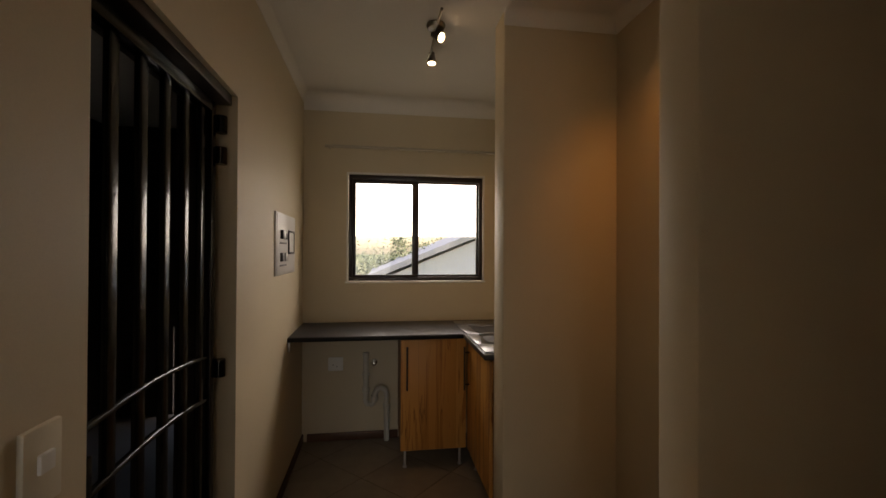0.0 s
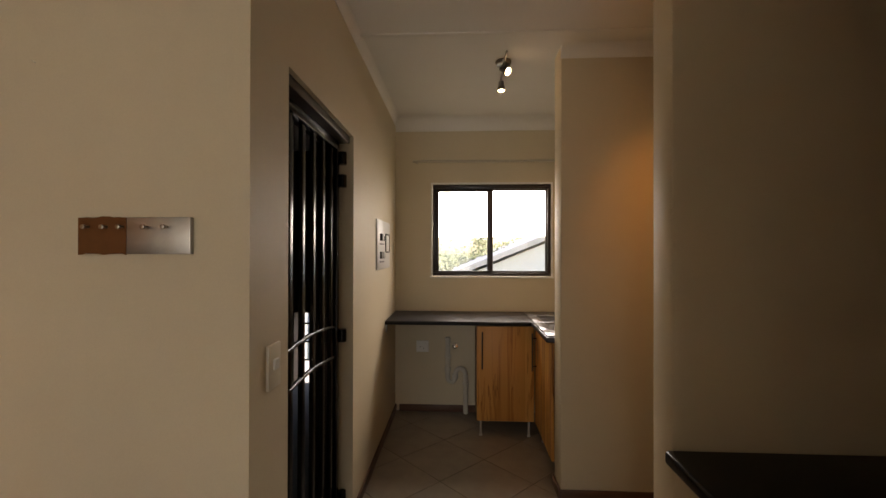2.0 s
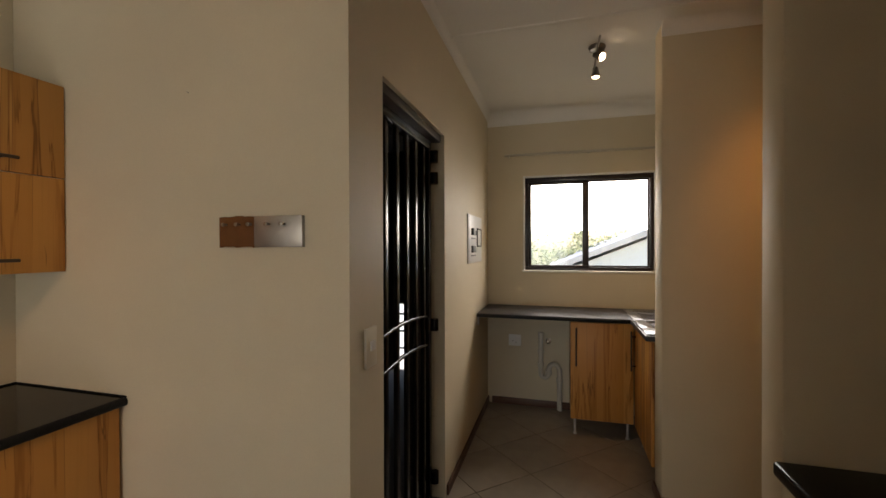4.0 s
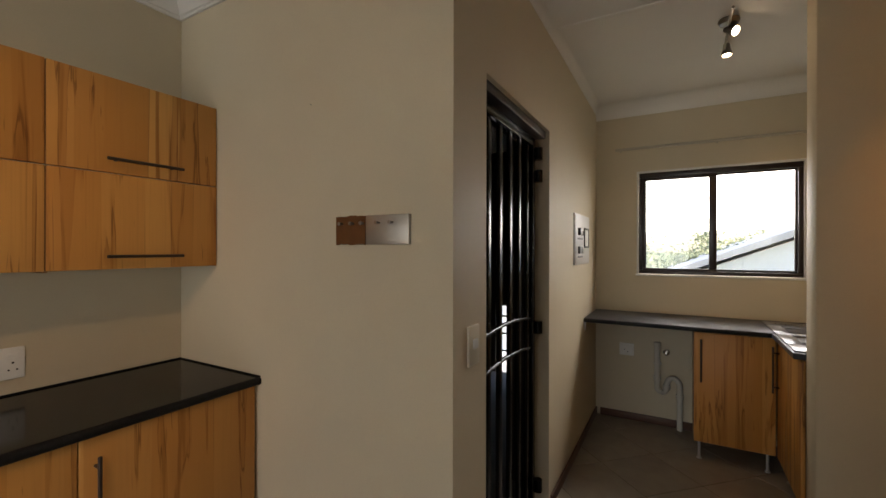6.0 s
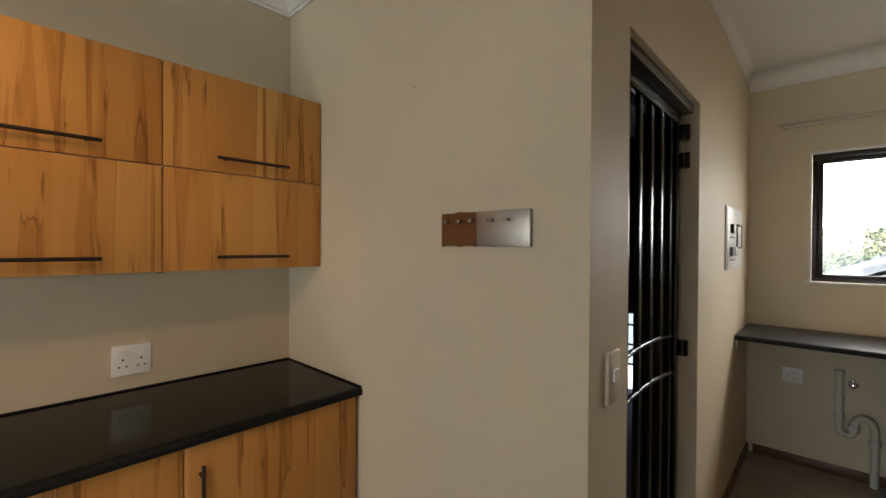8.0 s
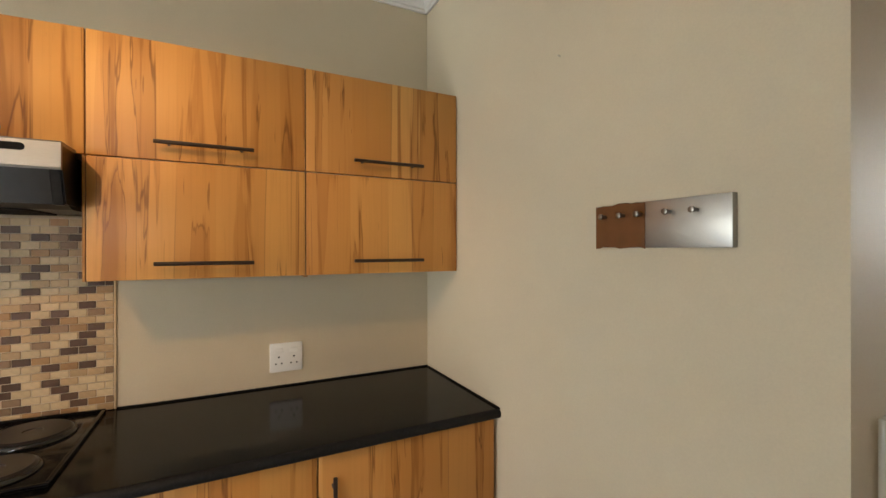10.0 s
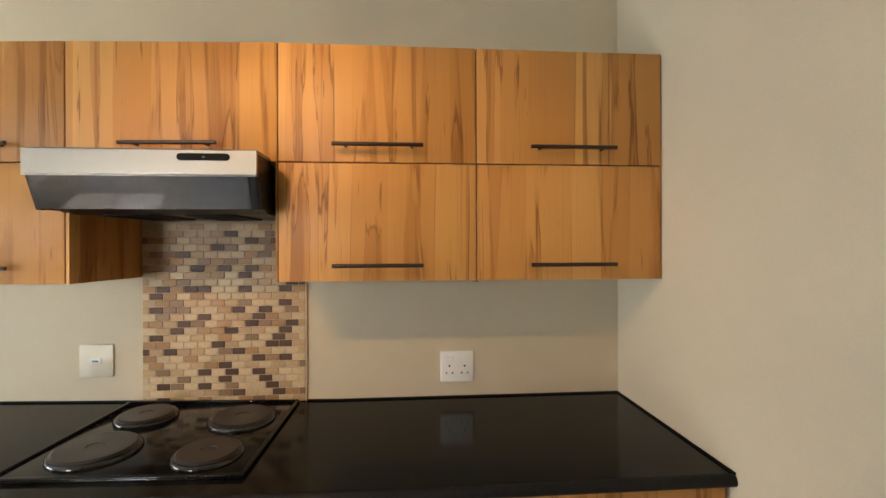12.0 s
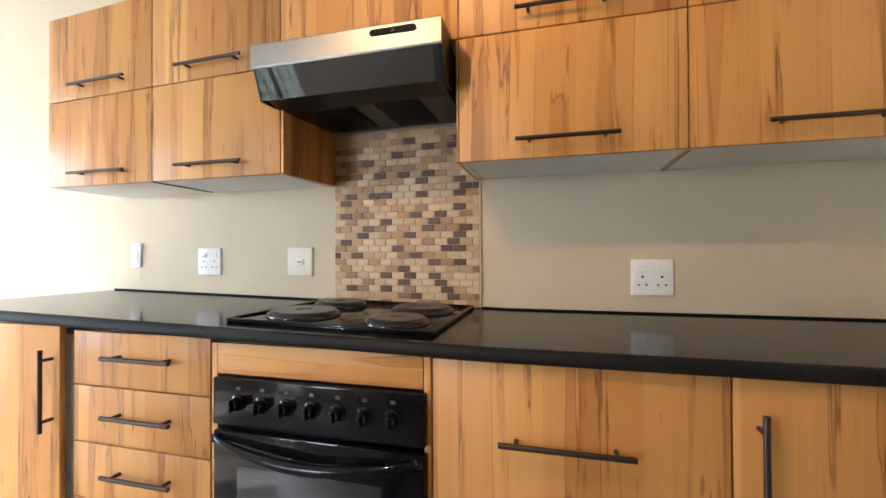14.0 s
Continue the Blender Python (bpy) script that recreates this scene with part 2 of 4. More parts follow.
MOSAICGROUT = material("mosaic_grout", (0.53, 0.43, 0.31), 0.9, vary=0.1, grain=120, bump=0.0005)


# ---- mesh helpers ----
def box(x0, x1, y0, y1, z0, z1, bevel=0.0, seg=2, bm=None):
    """A box, added to bm or a new one, with rounded edges."""
    own = bmesh.new()
    vs = [own.verts.new((x, y, z)) for x in (x0, x1) for y in (y0, y1) for z in (z0, z1)]
    for f in ((0, 1, 3, 2), (4, 6, 7, 5), (0, 4, 5, 1), (2, 3, 7, 6), (0, 2, 6, 4), (1, 5, 7, 3)):
        own.faces.new([vs[i] for i in f])
    bmesh.ops.recalc_face_normals(own, faces=own.faces)
    if bevel:
        bmesh.ops.bevel(own, geom=own.edges[:], offset=bevel, segments=seg, affect="EDGES", profile=0.5)
    return merge(bm, own)


def merge(bm, own):
    if bm is None:
        return own
    mesh = bpy.data.meshes.new("scrap")
    own.to_mesh(mesh)
    own.free()
    bm.from_mesh(mesh)
    bpy.data.meshes.remove(mesh)
    return bm


def tube(points, r, seg=12, bm=None):
    """A round bar along points, closed at both ends."""
    own = bmesh.new()
    pts = [Vector(p) for p in points]
    rings = []
    ref = Vector((0, 0, 1))
    for i, p in enumerate(pts):
        d = (pts[min(i + 1, len(pts) - 1)] - pts[max(i - 1, 0)]).normalized()
        if abs(d.dot(ref)) > 0.95:
            ref = Vector((1, 0, 0)) if abs(d.x) < 0.9 else Vector((0, 1, 0))
        a = d.cross(ref).normalized()
        c = d.cross(a)
        rr = r[i] if isinstance(r, (list, tuple)) else r
        rings.append([own.verts.new(p + rr * (math.cos(u) * a + math.sin(u) * c)) for u in (2 * math.pi * k / seg for k in range(seg))])
    for q, w in zip(rings, rings[1:]):
        for k in range(seg):
            own.faces.new((q[k], q[(k + 1) % seg], w[(k + 1) % seg], w[k]))
    own.faces.new(rings[0][::-1])
    own.faces.new(rings[-1])
    bmesh.ops.recalc_face_normals(own, faces=own.faces)
    return merge(bm, own)


def lathe(center, axis, profile, seg=28, bm=None):
    """A turned shape: profile of (radius, height along axis) from center."""
    own = bmesh.new()
    turn = Vector((0, 0, 1)).rotation_difference(Vector(axis)).to_matrix()
    rings = [[own.verts.new(Vector(center) + turn @ Vector((r * math.cos(2 * math.pi * k / seg), r * math.sin(2 * math.pi * k / seg), h))) for k in range(seg)] for r, h in profile]
    for q, w in zip(rings, rings[1:]):
        for k in range(seg):
            own.faces.new((q[k], q[(k + 1) % seg], w[(k + 1) % seg], w[k]))
    own.faces.new(rings[0][::-1])
    own.faces.new(rings[-1])
    bmesh.ops.recalc_face_normals(own, faces=own.faces)
    return merge(bm, own)


def prism(outline, axis, a, z, bm=None):
    """An outline of two coordinates drawn out along axis from a to z."""
    own = bmesh.new()
    place = {"x": lambda v, p: (v, p[0], p[1]), "y": lambda v, p: (p[0], v, p[1]), "z": lambda v, p: (p[0], p[1], v)}[axis]
    ends = [[own.verts.new(place(v, p)) for p in outline] for v in (a, z)]
    own.faces.new(ends[0])
    own.faces.new(ends[1][::-1])
    for k in range(len(outline)):
        j = (k + 1) % len(outline)
        own.faces.new((ends[0][k], ends[1][k], ends[1][j], ends[0][j]))
    bmesh.ops.recalc_face_normals(own, faces=own.faces)
    return merge(bm, own)


def mesh_of(name, bm, mat, smooth=False):
    me = bpy.data.meshes.new(name)
    bm.to_mesh(me)
    bm.free()
    me.materials.append(mat)
    if smooth:
        for p in me.polygons:
            p.use_smooth = True
        me.set_sharp_from_angle(angle=radians(35))
    return me


def thing(name, base, label, category, group=""):
    ob = new(name)
    ob.location = base
    ob.empty_display_size = 0.05
    return tagged(ob, label, category, group)


def part(name, bm, mat, parent, label="", smooth=True):
    ob = new(name, mesh_of(name, bm, mat, smooth))
    ob.parent = parent
    ob.matrix_parent_inverse = Matrix.Translation(-parent.location)
    return tagged(ob, label) if label else ob


def solid(name, bm, mat, label="", category="", kind="", smooth=True):
    return tagged(new(name, mesh_of(name, bm, mat, smooth)), label, category, "", kind)


# ---- plan ----
XG, YM, XC, YK, YS = -0.475, 0.79, -2.003, 3.532, -2.135  # gate, mirror, cabinet and kitchen window walls, free end of the long run
CEIL_Z, X_EAST, Y_SOUTH = 2.70, 2.62, -5.60
GATE_Y0, GATE_Y1, GATE_Z = 1.057, 1.953, 2.11
WIN_X0, WIN_X1, WIN_Z0, WIN_Z1 = -0.16, 0.932, 1.243, 2.097
PIER_X, PIER_Y, PIER_T, NICHE_X = 0.71, 2.19, 0.175, 1.32
NEAR_X, NEAR_Y = 0.735, 0.90
TOP, KTOP = 0.905, 0.924

# ---- setting ----
walls = {}


def wall(name, *boxes, mat=None, label="cream painted plaster wall", bevel=0.004):
    bm = bmesh.new()
    for b in boxes:
        box(*b, bevel=bevel, bm=bm)
    walls[name] = solid(name, bm, mat or PAINT, label, "wall", "structure")


W = -0.02
wall("wall_cabinets", (XC - 0.15, XC, Y_SOUTH - 0.15, YM + 0.13, W, 2.74))
wall("wall_mirror", (XC + 0.002, XG - 0.188, YM, YM + 0.13, W, 2.74), bevel=0)
own = prism([(YM, W), (GATE_Y0, W), (GATE_Y0, GATE_Z), (GATE_Y1, GATE_Z), (GATE_Y1, W), (YK - 0.001, W), (YK - 0.001, 2.74), (YM, 2.74)], "x", XG - 0.188, XG)
solid("wall_gate", own, PAINT, "cream painted plaster wall with the gate opening", "wall", "structure", smooth=False)
wall("wall_window",
     (XG - 0.10, WIN_X0, YK, YK + 0.16, W, 2.74), (WIN_X1, 1.6, YK, YK + 0.16, W, 2.74),
     (WIN_X0, WIN_X1, YK, YK + 0.16, W, WIN_Z0), (WIN_X0, WIN_X1, YK, YK + 0.16, WIN_Z1, 2.74), bevel=0)
wall("wall_sink", (1.322, 1.58, PIER_Y + PIER_T + 0.001, YK - 0.002, W, 2.74))
wall("wall_pier", (PIER_X, 1.59, PIER_Y, PIER_Y + PIER_T, W, 2.74), bevel=0.012)
wall("wall_niche", (NICHE_X, 1.58, NEAR_Y + 0.13, PIER_Y - 0.002, W, 2.74))
wall("wall_near", (NEAR_X, X_EAST, NEAR_Y, NEAR_Y + 0.128, W, 2.74), bevel=0.012)
# unseen wall added to block light; dark colour cuts bounce into the recess
wall("wall_recess", (0.25, X_EAST, -0.72, -0.60, W, 2.74), mat=BRICKWALL, label="unseen dark brown wall added to keep light out of the recess")
DOOR_Y0, DOOR_Y1, EW_Y0, EW_Y1, SW_X0, SW_X1 = -4.40, -3.55, -3.20, -2.30, -1.6, 0.4
ex0, ex1 = X_EAST, X_EAST + 0.15
wall("wall_east", (ex0, ex1, EW_Y1, NEAR_Y + 0.13, W, 2.74), (ex0, ex1, DOOR_Y1, EW_Y0, W, 2.74), (ex0, ex1, Y_SOUTH, DOOR_Y0, W, 2.74),
     (ex0, ex1, DOOR_Y0, DOOR_Y1, 2.10, 2.74), (ex0, ex1, EW_Y0, EW_Y1, W, 0.95), (ex0, ex1, EW_Y0, EW_Y1, 2.10, 2.74), bevel=0)
wall("wall_south", (XC + 0.002, SW_X0, Y_SOUTH - 0.15, Y_SOUTH, W, 2.74), (SW_X1, ex1, Y_SOUTH - 0.15, Y_SOUTH, W, 2.74),
     (SW_X0, SW_X1, Y_SOUTH - 0.15, Y_SOUTH, 2.10, 2.74), bevel=0)

bm = bmesh.new()
box(XC - 0.15, X_EAST + 0.15, Y_SOUTH - 0.15, YK + 0.16, CEIL_Z, CEIL_Z + 0.05, bm=bm)
for y in (2.008, 0.808, -0.392, -1.592, -2.792):
    box(XC, X_EAST, y - 0.017, y + 0.017, CEIL_Z - 0.006, CEIL_Z + 0.01, bevel=0.003, bm=bm)
solid("ceiling", bm, CEIL, "white painted ceiling boards with thin cover strips", "ceiling", "structure")

# cornice: a cove with small steps, run along each wall
COVE = [(0.0, 2.582), (0.010, 2.582), (0.012, 2.594), (0.020, 2.598), (0.030, 2.625), (0.052, 2.655), (0.080, 2.672), (0.082, 2.682), (0.094, 2.684), (0.096, 2.704), (0.0, 2.704)]


COVE_PLAIN = [(0.0, 2.582), (0.007, 2.583)] + [(0.105 - 0.098 * math.cos(u), 2.600 + 0.101 * math.sin(u)) for u in (math.pi * k / 14 for k in range(8))] + [(0.105, 2.704), (0.0, 2.704)]


def cornice(axis, at, way, a, z, size=1.0, plain=False):
    bm = prism([(at + way * p * size, 2.704 + (h - 2.704) * size) for p, h in (COVE_PLAIN if plain else COVE)], axis, a, z)
    if axis == "y" and at == XG:  # the cove grows shallower away from the window
        for v in bm.verts:
            k = 1.0 - 0.30 * (z - v.co.y) / (z - a)
            v.co.x, v.co.z = at + (v.co.x - at) * k, 2.704 + (v.co.z - 2.704) * k
    solid("cornice", bm, CEIL if plain else CORNICE, "plain white coved cornice under the ceiling" if plain else "white moulded cornice under the ceiling", "cornice", "structure")


cornice("y", XC, 1, Y_SOUTH, YM)
cornice("x", YM, -1, XC, XG + 0.0)
cornice("y", XG, 1, YM, YK, 0.58, True)
cornice("x", YK, -1, XG - 0.03, 1.32, 1.0, True)
cornice("x", PIER_Y, -1, PIER_X, NICHE_X, 0.62, True)
cornice("y", NICHE_X, -1, NEAR_Y + 0.13, PIER_Y, 0.62, True)
cornice("x", Y_SOUTH, 1, XC, X_EAST)

for name, b in (("skirting_gate_wall", (XG, XG + 0.014, GATE_Y1 + 0.03, YK, 0, 0.062)), ("skirting_gate_corner", (XG, XG + 0.014, YM, GATE_Y0 - 0.03, 0, 0.062)),
                ("skirting_window_wall", (XG + 0.014, 0.24, YK - 0.014, YK, 0, 0.062)), ("skirting_mirror_wall", (-1.40, XG, YM - 0.014, YM, 0, 0.062)),
                ("skirting_pier", (PIER_X, NICHE_X, PIER_Y - 0.014, PIER_Y, 0, 0.062)), ("skirting_pier_end", (PIER_X - 0.014, PIER_X, PIER_Y - 0.014, PIER_Y + PIER_T, 0, 0.062)),
                ("skirting_near", (NEAR_X - 0.014, NEAR_X, NEAR_Y - 0.014, NEAR_Y + 0.14, 0, 0.062))):
    solid(name, box(*b, bevel=0.004), SKIRT, "dark brown wooden skirting board", "skirting", "structure")


# ---- security gate and the landing behind it ----
def security_gate():
    x = XG - 0.085
    g = thing("security_gate", (x, (GATE_Y0 + GATE_Y1) / 2, 0), "closed black steel security gate with upright bars and curved rails", "gate")
    y0, y1, z1 = GATE_Y0 + 0.012, GATE_Y1 - 0.048, GATE_Z - 0.046
    part("frame_post", box(x - 0.02, x + 0.02, y0, y0 + 0.04, 0.01, z1, 0.004), GATE, g)
    part("frame_post", box(x - 0.02, x + 0.02, y1 - 0.04, y1, 0.01, z1, 0.004), GATE, g)
    part("top_rail", box(x - 0.02, x + 0.02, y0 + 0.04, y1 - 0.04, z1 - 0.045, z1, 0.004), GATE, g)
    part("bottom_rail", box(x - 0.02, x + 0.02, y0 + 0.04, y1 - 0.04, 0.015, 0.055, 0.004), GATE, g)
    for k in range(5):
        y = 1.272 + 0.1345 * k
        part("bar", box(x - 0.010, x + 0.010, y - 0.020, y + 0.020, 0.052, z1 - 0.042, 0.006, 3), GATE, g)
    for z in (1.035, 0.875):
        own = bmesh.new()
        pts = [(y0 + 0.03 + (y1 - y0 - 0.06) * k / 16, z + 0.036 + 0.028 * math.sin(math.pi * k / 16)) for k in range(17)]
        tube([(x + 0.002, a, b) for a, b in pts], 0.0105, 12, own)
        part("curved_rail", own, GATE, g)
    lock = part("lock_box", box(x - 0.024, x + 0.030, y0 + 0.005, y0 + 0.10, 0.93, 1.03, 0.004), GATE, g)
    part("keyhole_plate", box(x + 0.030, x + 0.034, y0 + 0.035, y0 + 0.055, 0.96, 1.01, 0.003), CHROME, lock, "small chrome keyhole plate")
    for z in (1.985, 1.86, 1.015, 0.13):
        part("hinge", tube([(x + 0.030, y1 + 0.022, z - 0.034), (x + 0.030, y1 + 0.022, z + 0.034)], 0.023, 14), GATE, g)
        part("hinge_strap", box(x - 0.004, x + 0.022, y1 - 0.004, GATE_Y1 + 0.004, z - 0.018, z + 0.018, 0.003), GATE, g)


security_gate()
for y, name in ((GATE_Y0 - 0.004, "door_frame_left"), (GATE_Y1 - 0.016, "door_frame_right")):
    solid(name, box(XG - 0.19, XG - 0.115, y, y + 0.018, 0, GATE_Z - 0.041, 0.003), FRAME, "dark brown door frame behind the gate", "door frame", "structure")
solid("door_frame_top", box(XG - 0.19, XG - 0.022, GATE_Y0 + 0.002, GATE_Y1 - 0.002, GATE_Z - 0.040, GATE_Z + 0.004, 0.004), FRAME, "dark brown door frame behind the gate", "door frame", "structure")
LX, LY = -2.35, 4.3
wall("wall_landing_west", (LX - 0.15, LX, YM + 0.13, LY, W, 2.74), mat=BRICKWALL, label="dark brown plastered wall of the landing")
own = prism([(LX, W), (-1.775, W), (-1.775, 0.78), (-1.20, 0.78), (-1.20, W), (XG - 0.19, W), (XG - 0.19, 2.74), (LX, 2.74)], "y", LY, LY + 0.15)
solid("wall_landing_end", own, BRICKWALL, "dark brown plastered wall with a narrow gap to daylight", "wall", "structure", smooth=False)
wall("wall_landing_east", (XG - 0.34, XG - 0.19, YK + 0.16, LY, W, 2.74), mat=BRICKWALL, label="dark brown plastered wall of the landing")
# out of view, added to keep stray sun off the landing floor
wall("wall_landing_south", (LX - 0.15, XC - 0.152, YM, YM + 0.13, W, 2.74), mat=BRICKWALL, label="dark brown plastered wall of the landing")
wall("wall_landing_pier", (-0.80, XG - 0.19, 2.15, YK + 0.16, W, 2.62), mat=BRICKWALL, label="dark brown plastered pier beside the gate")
solid("ceiling_landing", box(LX - 0.15, XG - 0.19, YM + 0.131, LY + 0.15, 2.60, 2.65), CEIL, "pale painted ceiling of the landing", "ceiling", "structure")
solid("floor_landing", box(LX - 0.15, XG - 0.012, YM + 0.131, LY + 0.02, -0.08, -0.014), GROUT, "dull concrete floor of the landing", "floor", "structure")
solid("landing_step", box(-2.5, -0.9, LY + 0.02, LY + 1.2, -0.30, -0.05, 0.01), PAVING, "pale concrete step outside the gap", "step", "structure")
rail = thing("railing", (-1.78, LY + 0.35, 0), "black steel railing outside the gap", "railing")
for z in (0.16, 0.38, 0.60):
    part("rail", tube([(-2.3, LY + 0.35, z), (-1.2, LY + 0.35, z)], 0.012, 8), GATE, rail)
for x in (-2.3, -1.2):
    part("post", tube([(x, LY + 0.35, -0.05), (x, LY + 0.35, 0.9)], 0.016, 8), GATE, rail)


# ---- kitchen window ----
def kitchen_window():
    w = thing("window_1", ((WIN_X0 + WIN_X1) / 2, YK + 0.05, WIN_Z0), "dark brown framed sliding window with two panes", "window")
    tagged(w, kind="structure")
    y0, y1 = YK + 0.018, YK + 0.075
    mid = 0.375
    x0, x1, z0, z1 = WIN_X0 + 0.004, WIN_X1 - 0.004, WIN_Z0 + 0.004, WIN_Z1 - 0.004
    f = bmesh.new()
    for b in ((x0, x1, z1 - 0.04, z1), (x0, x1, z0, z0 + 0.03), (x0, x0 + 0.03, z0 + 0.03, z1 - 0.04), (x1 - 0.03, x1, z0 + 0.03, z1 - 0.04)):
        box(b[0], b[1], y0, y1, b[2], b[3], 0.004, bm=f)
    part("window_frame", f, FRAME, w)
    for a, b, yy in ((x0 + 0.03, mid + 0.026, y0 + 0.006), (mid - 0.026, x1 - 0.03, y0 + 0.030)):
        s = bmesh.new()
        ww = 0.026 if a < 0 else 0.014
        za, zb = z0 + 0.03, z1 - 0.04
        lw = 0.052 if a > 0 else ww
        rw = 0.052 if a < 0 else ww
        for q in ((a, b, zb - ww, zb), (a, b, za, za + 0.018), (a, a + lw, za + 0.018, zb - ww), (b - rw, b, za + 0.018, zb - ww)):
            box(q[0], q[1], yy, yy + 0.022, q[2], q[3], 0.003, bm=s)
        sash = part("sash", s, FRAME, w)
        pane = part("pane", box(a + lw - 0.004, b - rw + 0.004, yy + 0.009, yy + 0.013, za + 0.014, zb - ww + 0.004), GLASS, sash, smooth=False)
        pane.visible_shadow = False
    part("window_sill", box(WIN_X0 - 0.02, WIN_X1 + 0.02, YK - 0.010, YK + 0.018, WIN_Z0 - 0.014, WIN_Z0 + 0.003, 0.004), CORNICE, w, "white painted sill strip")
    lin = bmesh.new()
    for b in ((WIN_X0 - 0.012, WIN_X0 + 0.003, WIN_Z0 - 0.002, WIN_Z1 + 0.012), (WIN_X1 - 0.003, WIN_X1 + 0.012, WIN_Z0 - 0.002, WIN_Z1 + 0.012), (WIN_X0 - 0.012, WIN_X1 + 0.012, WIN_Z1 - 0.003, WIN_Z1 + 0.012)):
        box(b[0], b[1], YK - 0.004, YK + 0.02, b[2], b[3], 0.002, bm=lin)
    part("window_trim", lin, CORNICE, w, "thin white reveal")


kitchen_window()
rod = thing("curtain_rail", (0.3, YK, 2.29), "thin cream curtain rail fixed above the window", "curtain rail")
part("rail", tube([(-0.335, YK - 0.045, 2.298), (1.25, YK - 0.045, 2.290)], 0.012, 10), RAIL, rod)
for x in (-0.30, 0.40, 1.15):
    part("bracket", box(x - 0.008, x + 0.008, YK - 0.054, YK + 0.002, 2.284, 2.306, 0.003), RAIL, rod)


# ---- fittings on walls ----
def plate(name, axis, at, way, u0, u1, z0, z1, label, category, bits, mat=None):
    """A wall plate on the plane axis = at, facing way; bits are (name, u0, u1, z0, z1, proud, material) in plate parts."""
    def slab(u0, u1, z0, z1, d0, d1, bevel):
        a, z = sorted((at + way * d0, at + way * d1))
        return box(a, z, u0, u1, z0, z1, bevel) if axis == "x" else box(u0, u1, a, z, z0, z1, bevel)
    base = (at, (u0 + u1) / 2, z0) if axis == "x" else ((u0 + u1) / 2, at, z0)
    p = thing(name, base, label, category)
    body = part("plate", slab(u0, u1, z0, z1, -0.002, 0.010, 0.004), mat or WHITEPLASTIC, p)
    for bit, a, b, c, d, proud, m in bits:
        w, h = u1 - u0, z1 - z0
        if bit == "pin_hole":
            u, v, r = u0 + (a + b) / 2 * w, z0 + (c + d) / 2 * h, (b - a) * w * 0.44
            c0, way_out = ((at + way * 0.009, u, v), (way, 0, 0)) if axis == "x" else ((u, at + way * 0.009, v), (0, way, 0))
            part(bit, lathe(c0, way_out, [(r, 0), (r, 0.0014), (r * 0.5, 0.0016)], 14), m, body)
            continue
        part(bit, slab(u0 + a * w, u0 + b * w, z0 + c * h, z0 + d * h, 0.008, 0.010 + proud, 0.0008 if proud < 0.002 else 0.0022), m, body)
    return p


SOCKET = [("rocker", 0.14, 0.40, 0.66, 0.82, 0.004, WHITEPLASTIC), ("rocker", 0.60, 0.86, 0.66, 0.82, 0.004, WHITEPLASTIC)]
for cx in (0.27, 0.73):
    SOCKET += [("pin_hole", cx - 0.035, cx + 0.035, 0.48, 0.555, 0.0006, DARKPLASTIC), ("pin_hole", cx - 0.12, cx - 0.06, 0.26, 0.325, 0.0006, DARKPLASTIC), ("pin_hole", cx + 0.06, cx + 0.12, 0.26, 0.325, 0.0006, DARKPLASTIC)]
plate("wall_socket", "x", XC, 1, 0.090, 0.216, 0.966, 1.083, "white double wall socket above the black worktop", "wall socket", SOCKET)
plate("wall_socket", "x", XC, 1, -1.652, -1.535, 1.018, 1.133, "white double wall socket above the black worktop", "wall socket", SOCKET)
plate("stove_switch", "x", XC, 1, -1.205, -1.090, 1.016, 1.133, "cream stove isolator switch with a small rocker", "wall switch",
      [("rocker", 0.34, 0.66, 0.40, 0.60, 0.004, WHITEPLASTIC), ("mark", 0.40, 0.60, 0.47, 0.53, 0.0046, GREYPLASTIC)], CREAMPLASTIC)
plate("light_switch", "x", XC, 1, -2.030, -1.972, 1.05, 1.157, "narrow white wall switch above the black worktop", "wall switch", [("rocker", 0.3, 0.7, 0.3, 0.7, 0.004, WHITEPLASTIC)])
plate("light_switch", "x", XG, 1, 0.892, 0.978, 1.05, 1.188, "cream wall switch beside the security gate", "wall switch", [("rocker", 0.33, 0.72, 0.42, 0.66, 0.006, WHITEPLASTIC)], CREAMPLASTIC)
plate("wall_socket", "y", YK, -1, -0.305, -0.190, 0.545, 0.650, "white wall socket under the grey counter", "wall socket",
      [("rocker", 0.5, 0.85, 0.62, 0.80, 0.004, WHITEPLASTIC), ("pin_hole", 0.30, 0.38, 0.40, 0.50, 0.0006, DARKPLASTIC), ("pin_hole", 0.55, 0.62, 0.28, 0.36, 0.0006, DARKPLASTIC)])
board = plate("distribution_board", "x", XG, 1, 2.59, 3.14, 1.340, 1.706, "white electrical distribution board with switches", "fuse board",
      [("cover", 0.03, 0.97, 0.03, 0.97, 0.003, BOARDGREY), ("breaker", 0.17, 0.24, 0.58, 0.72, 0.020, DARKPLASTIC), ("breaker", 0.27, 0.34, 0.58, 0.70, 0.018, STEEL), ("breaker", 0.37, 0.44, 0.58, 0.68, 0.018, DARKPLASTIC),
       ("breaker", 0.17, 0.26, 0.22, 0.36, 0.018, GREYPLASTIC), ("breaker", 0.30, 0.40, 0.22, 0.36, 0.022, STEEL), ("label_strip", 0.15, 0.48, 0.50, 0.53, 0.005, GREYPLASTIC), ("label_strip", 0.15, 0.48, 0.14, 0.17, 0.005, GREYPLASTIC)], BOARDGREY)
m = bmesh.new()
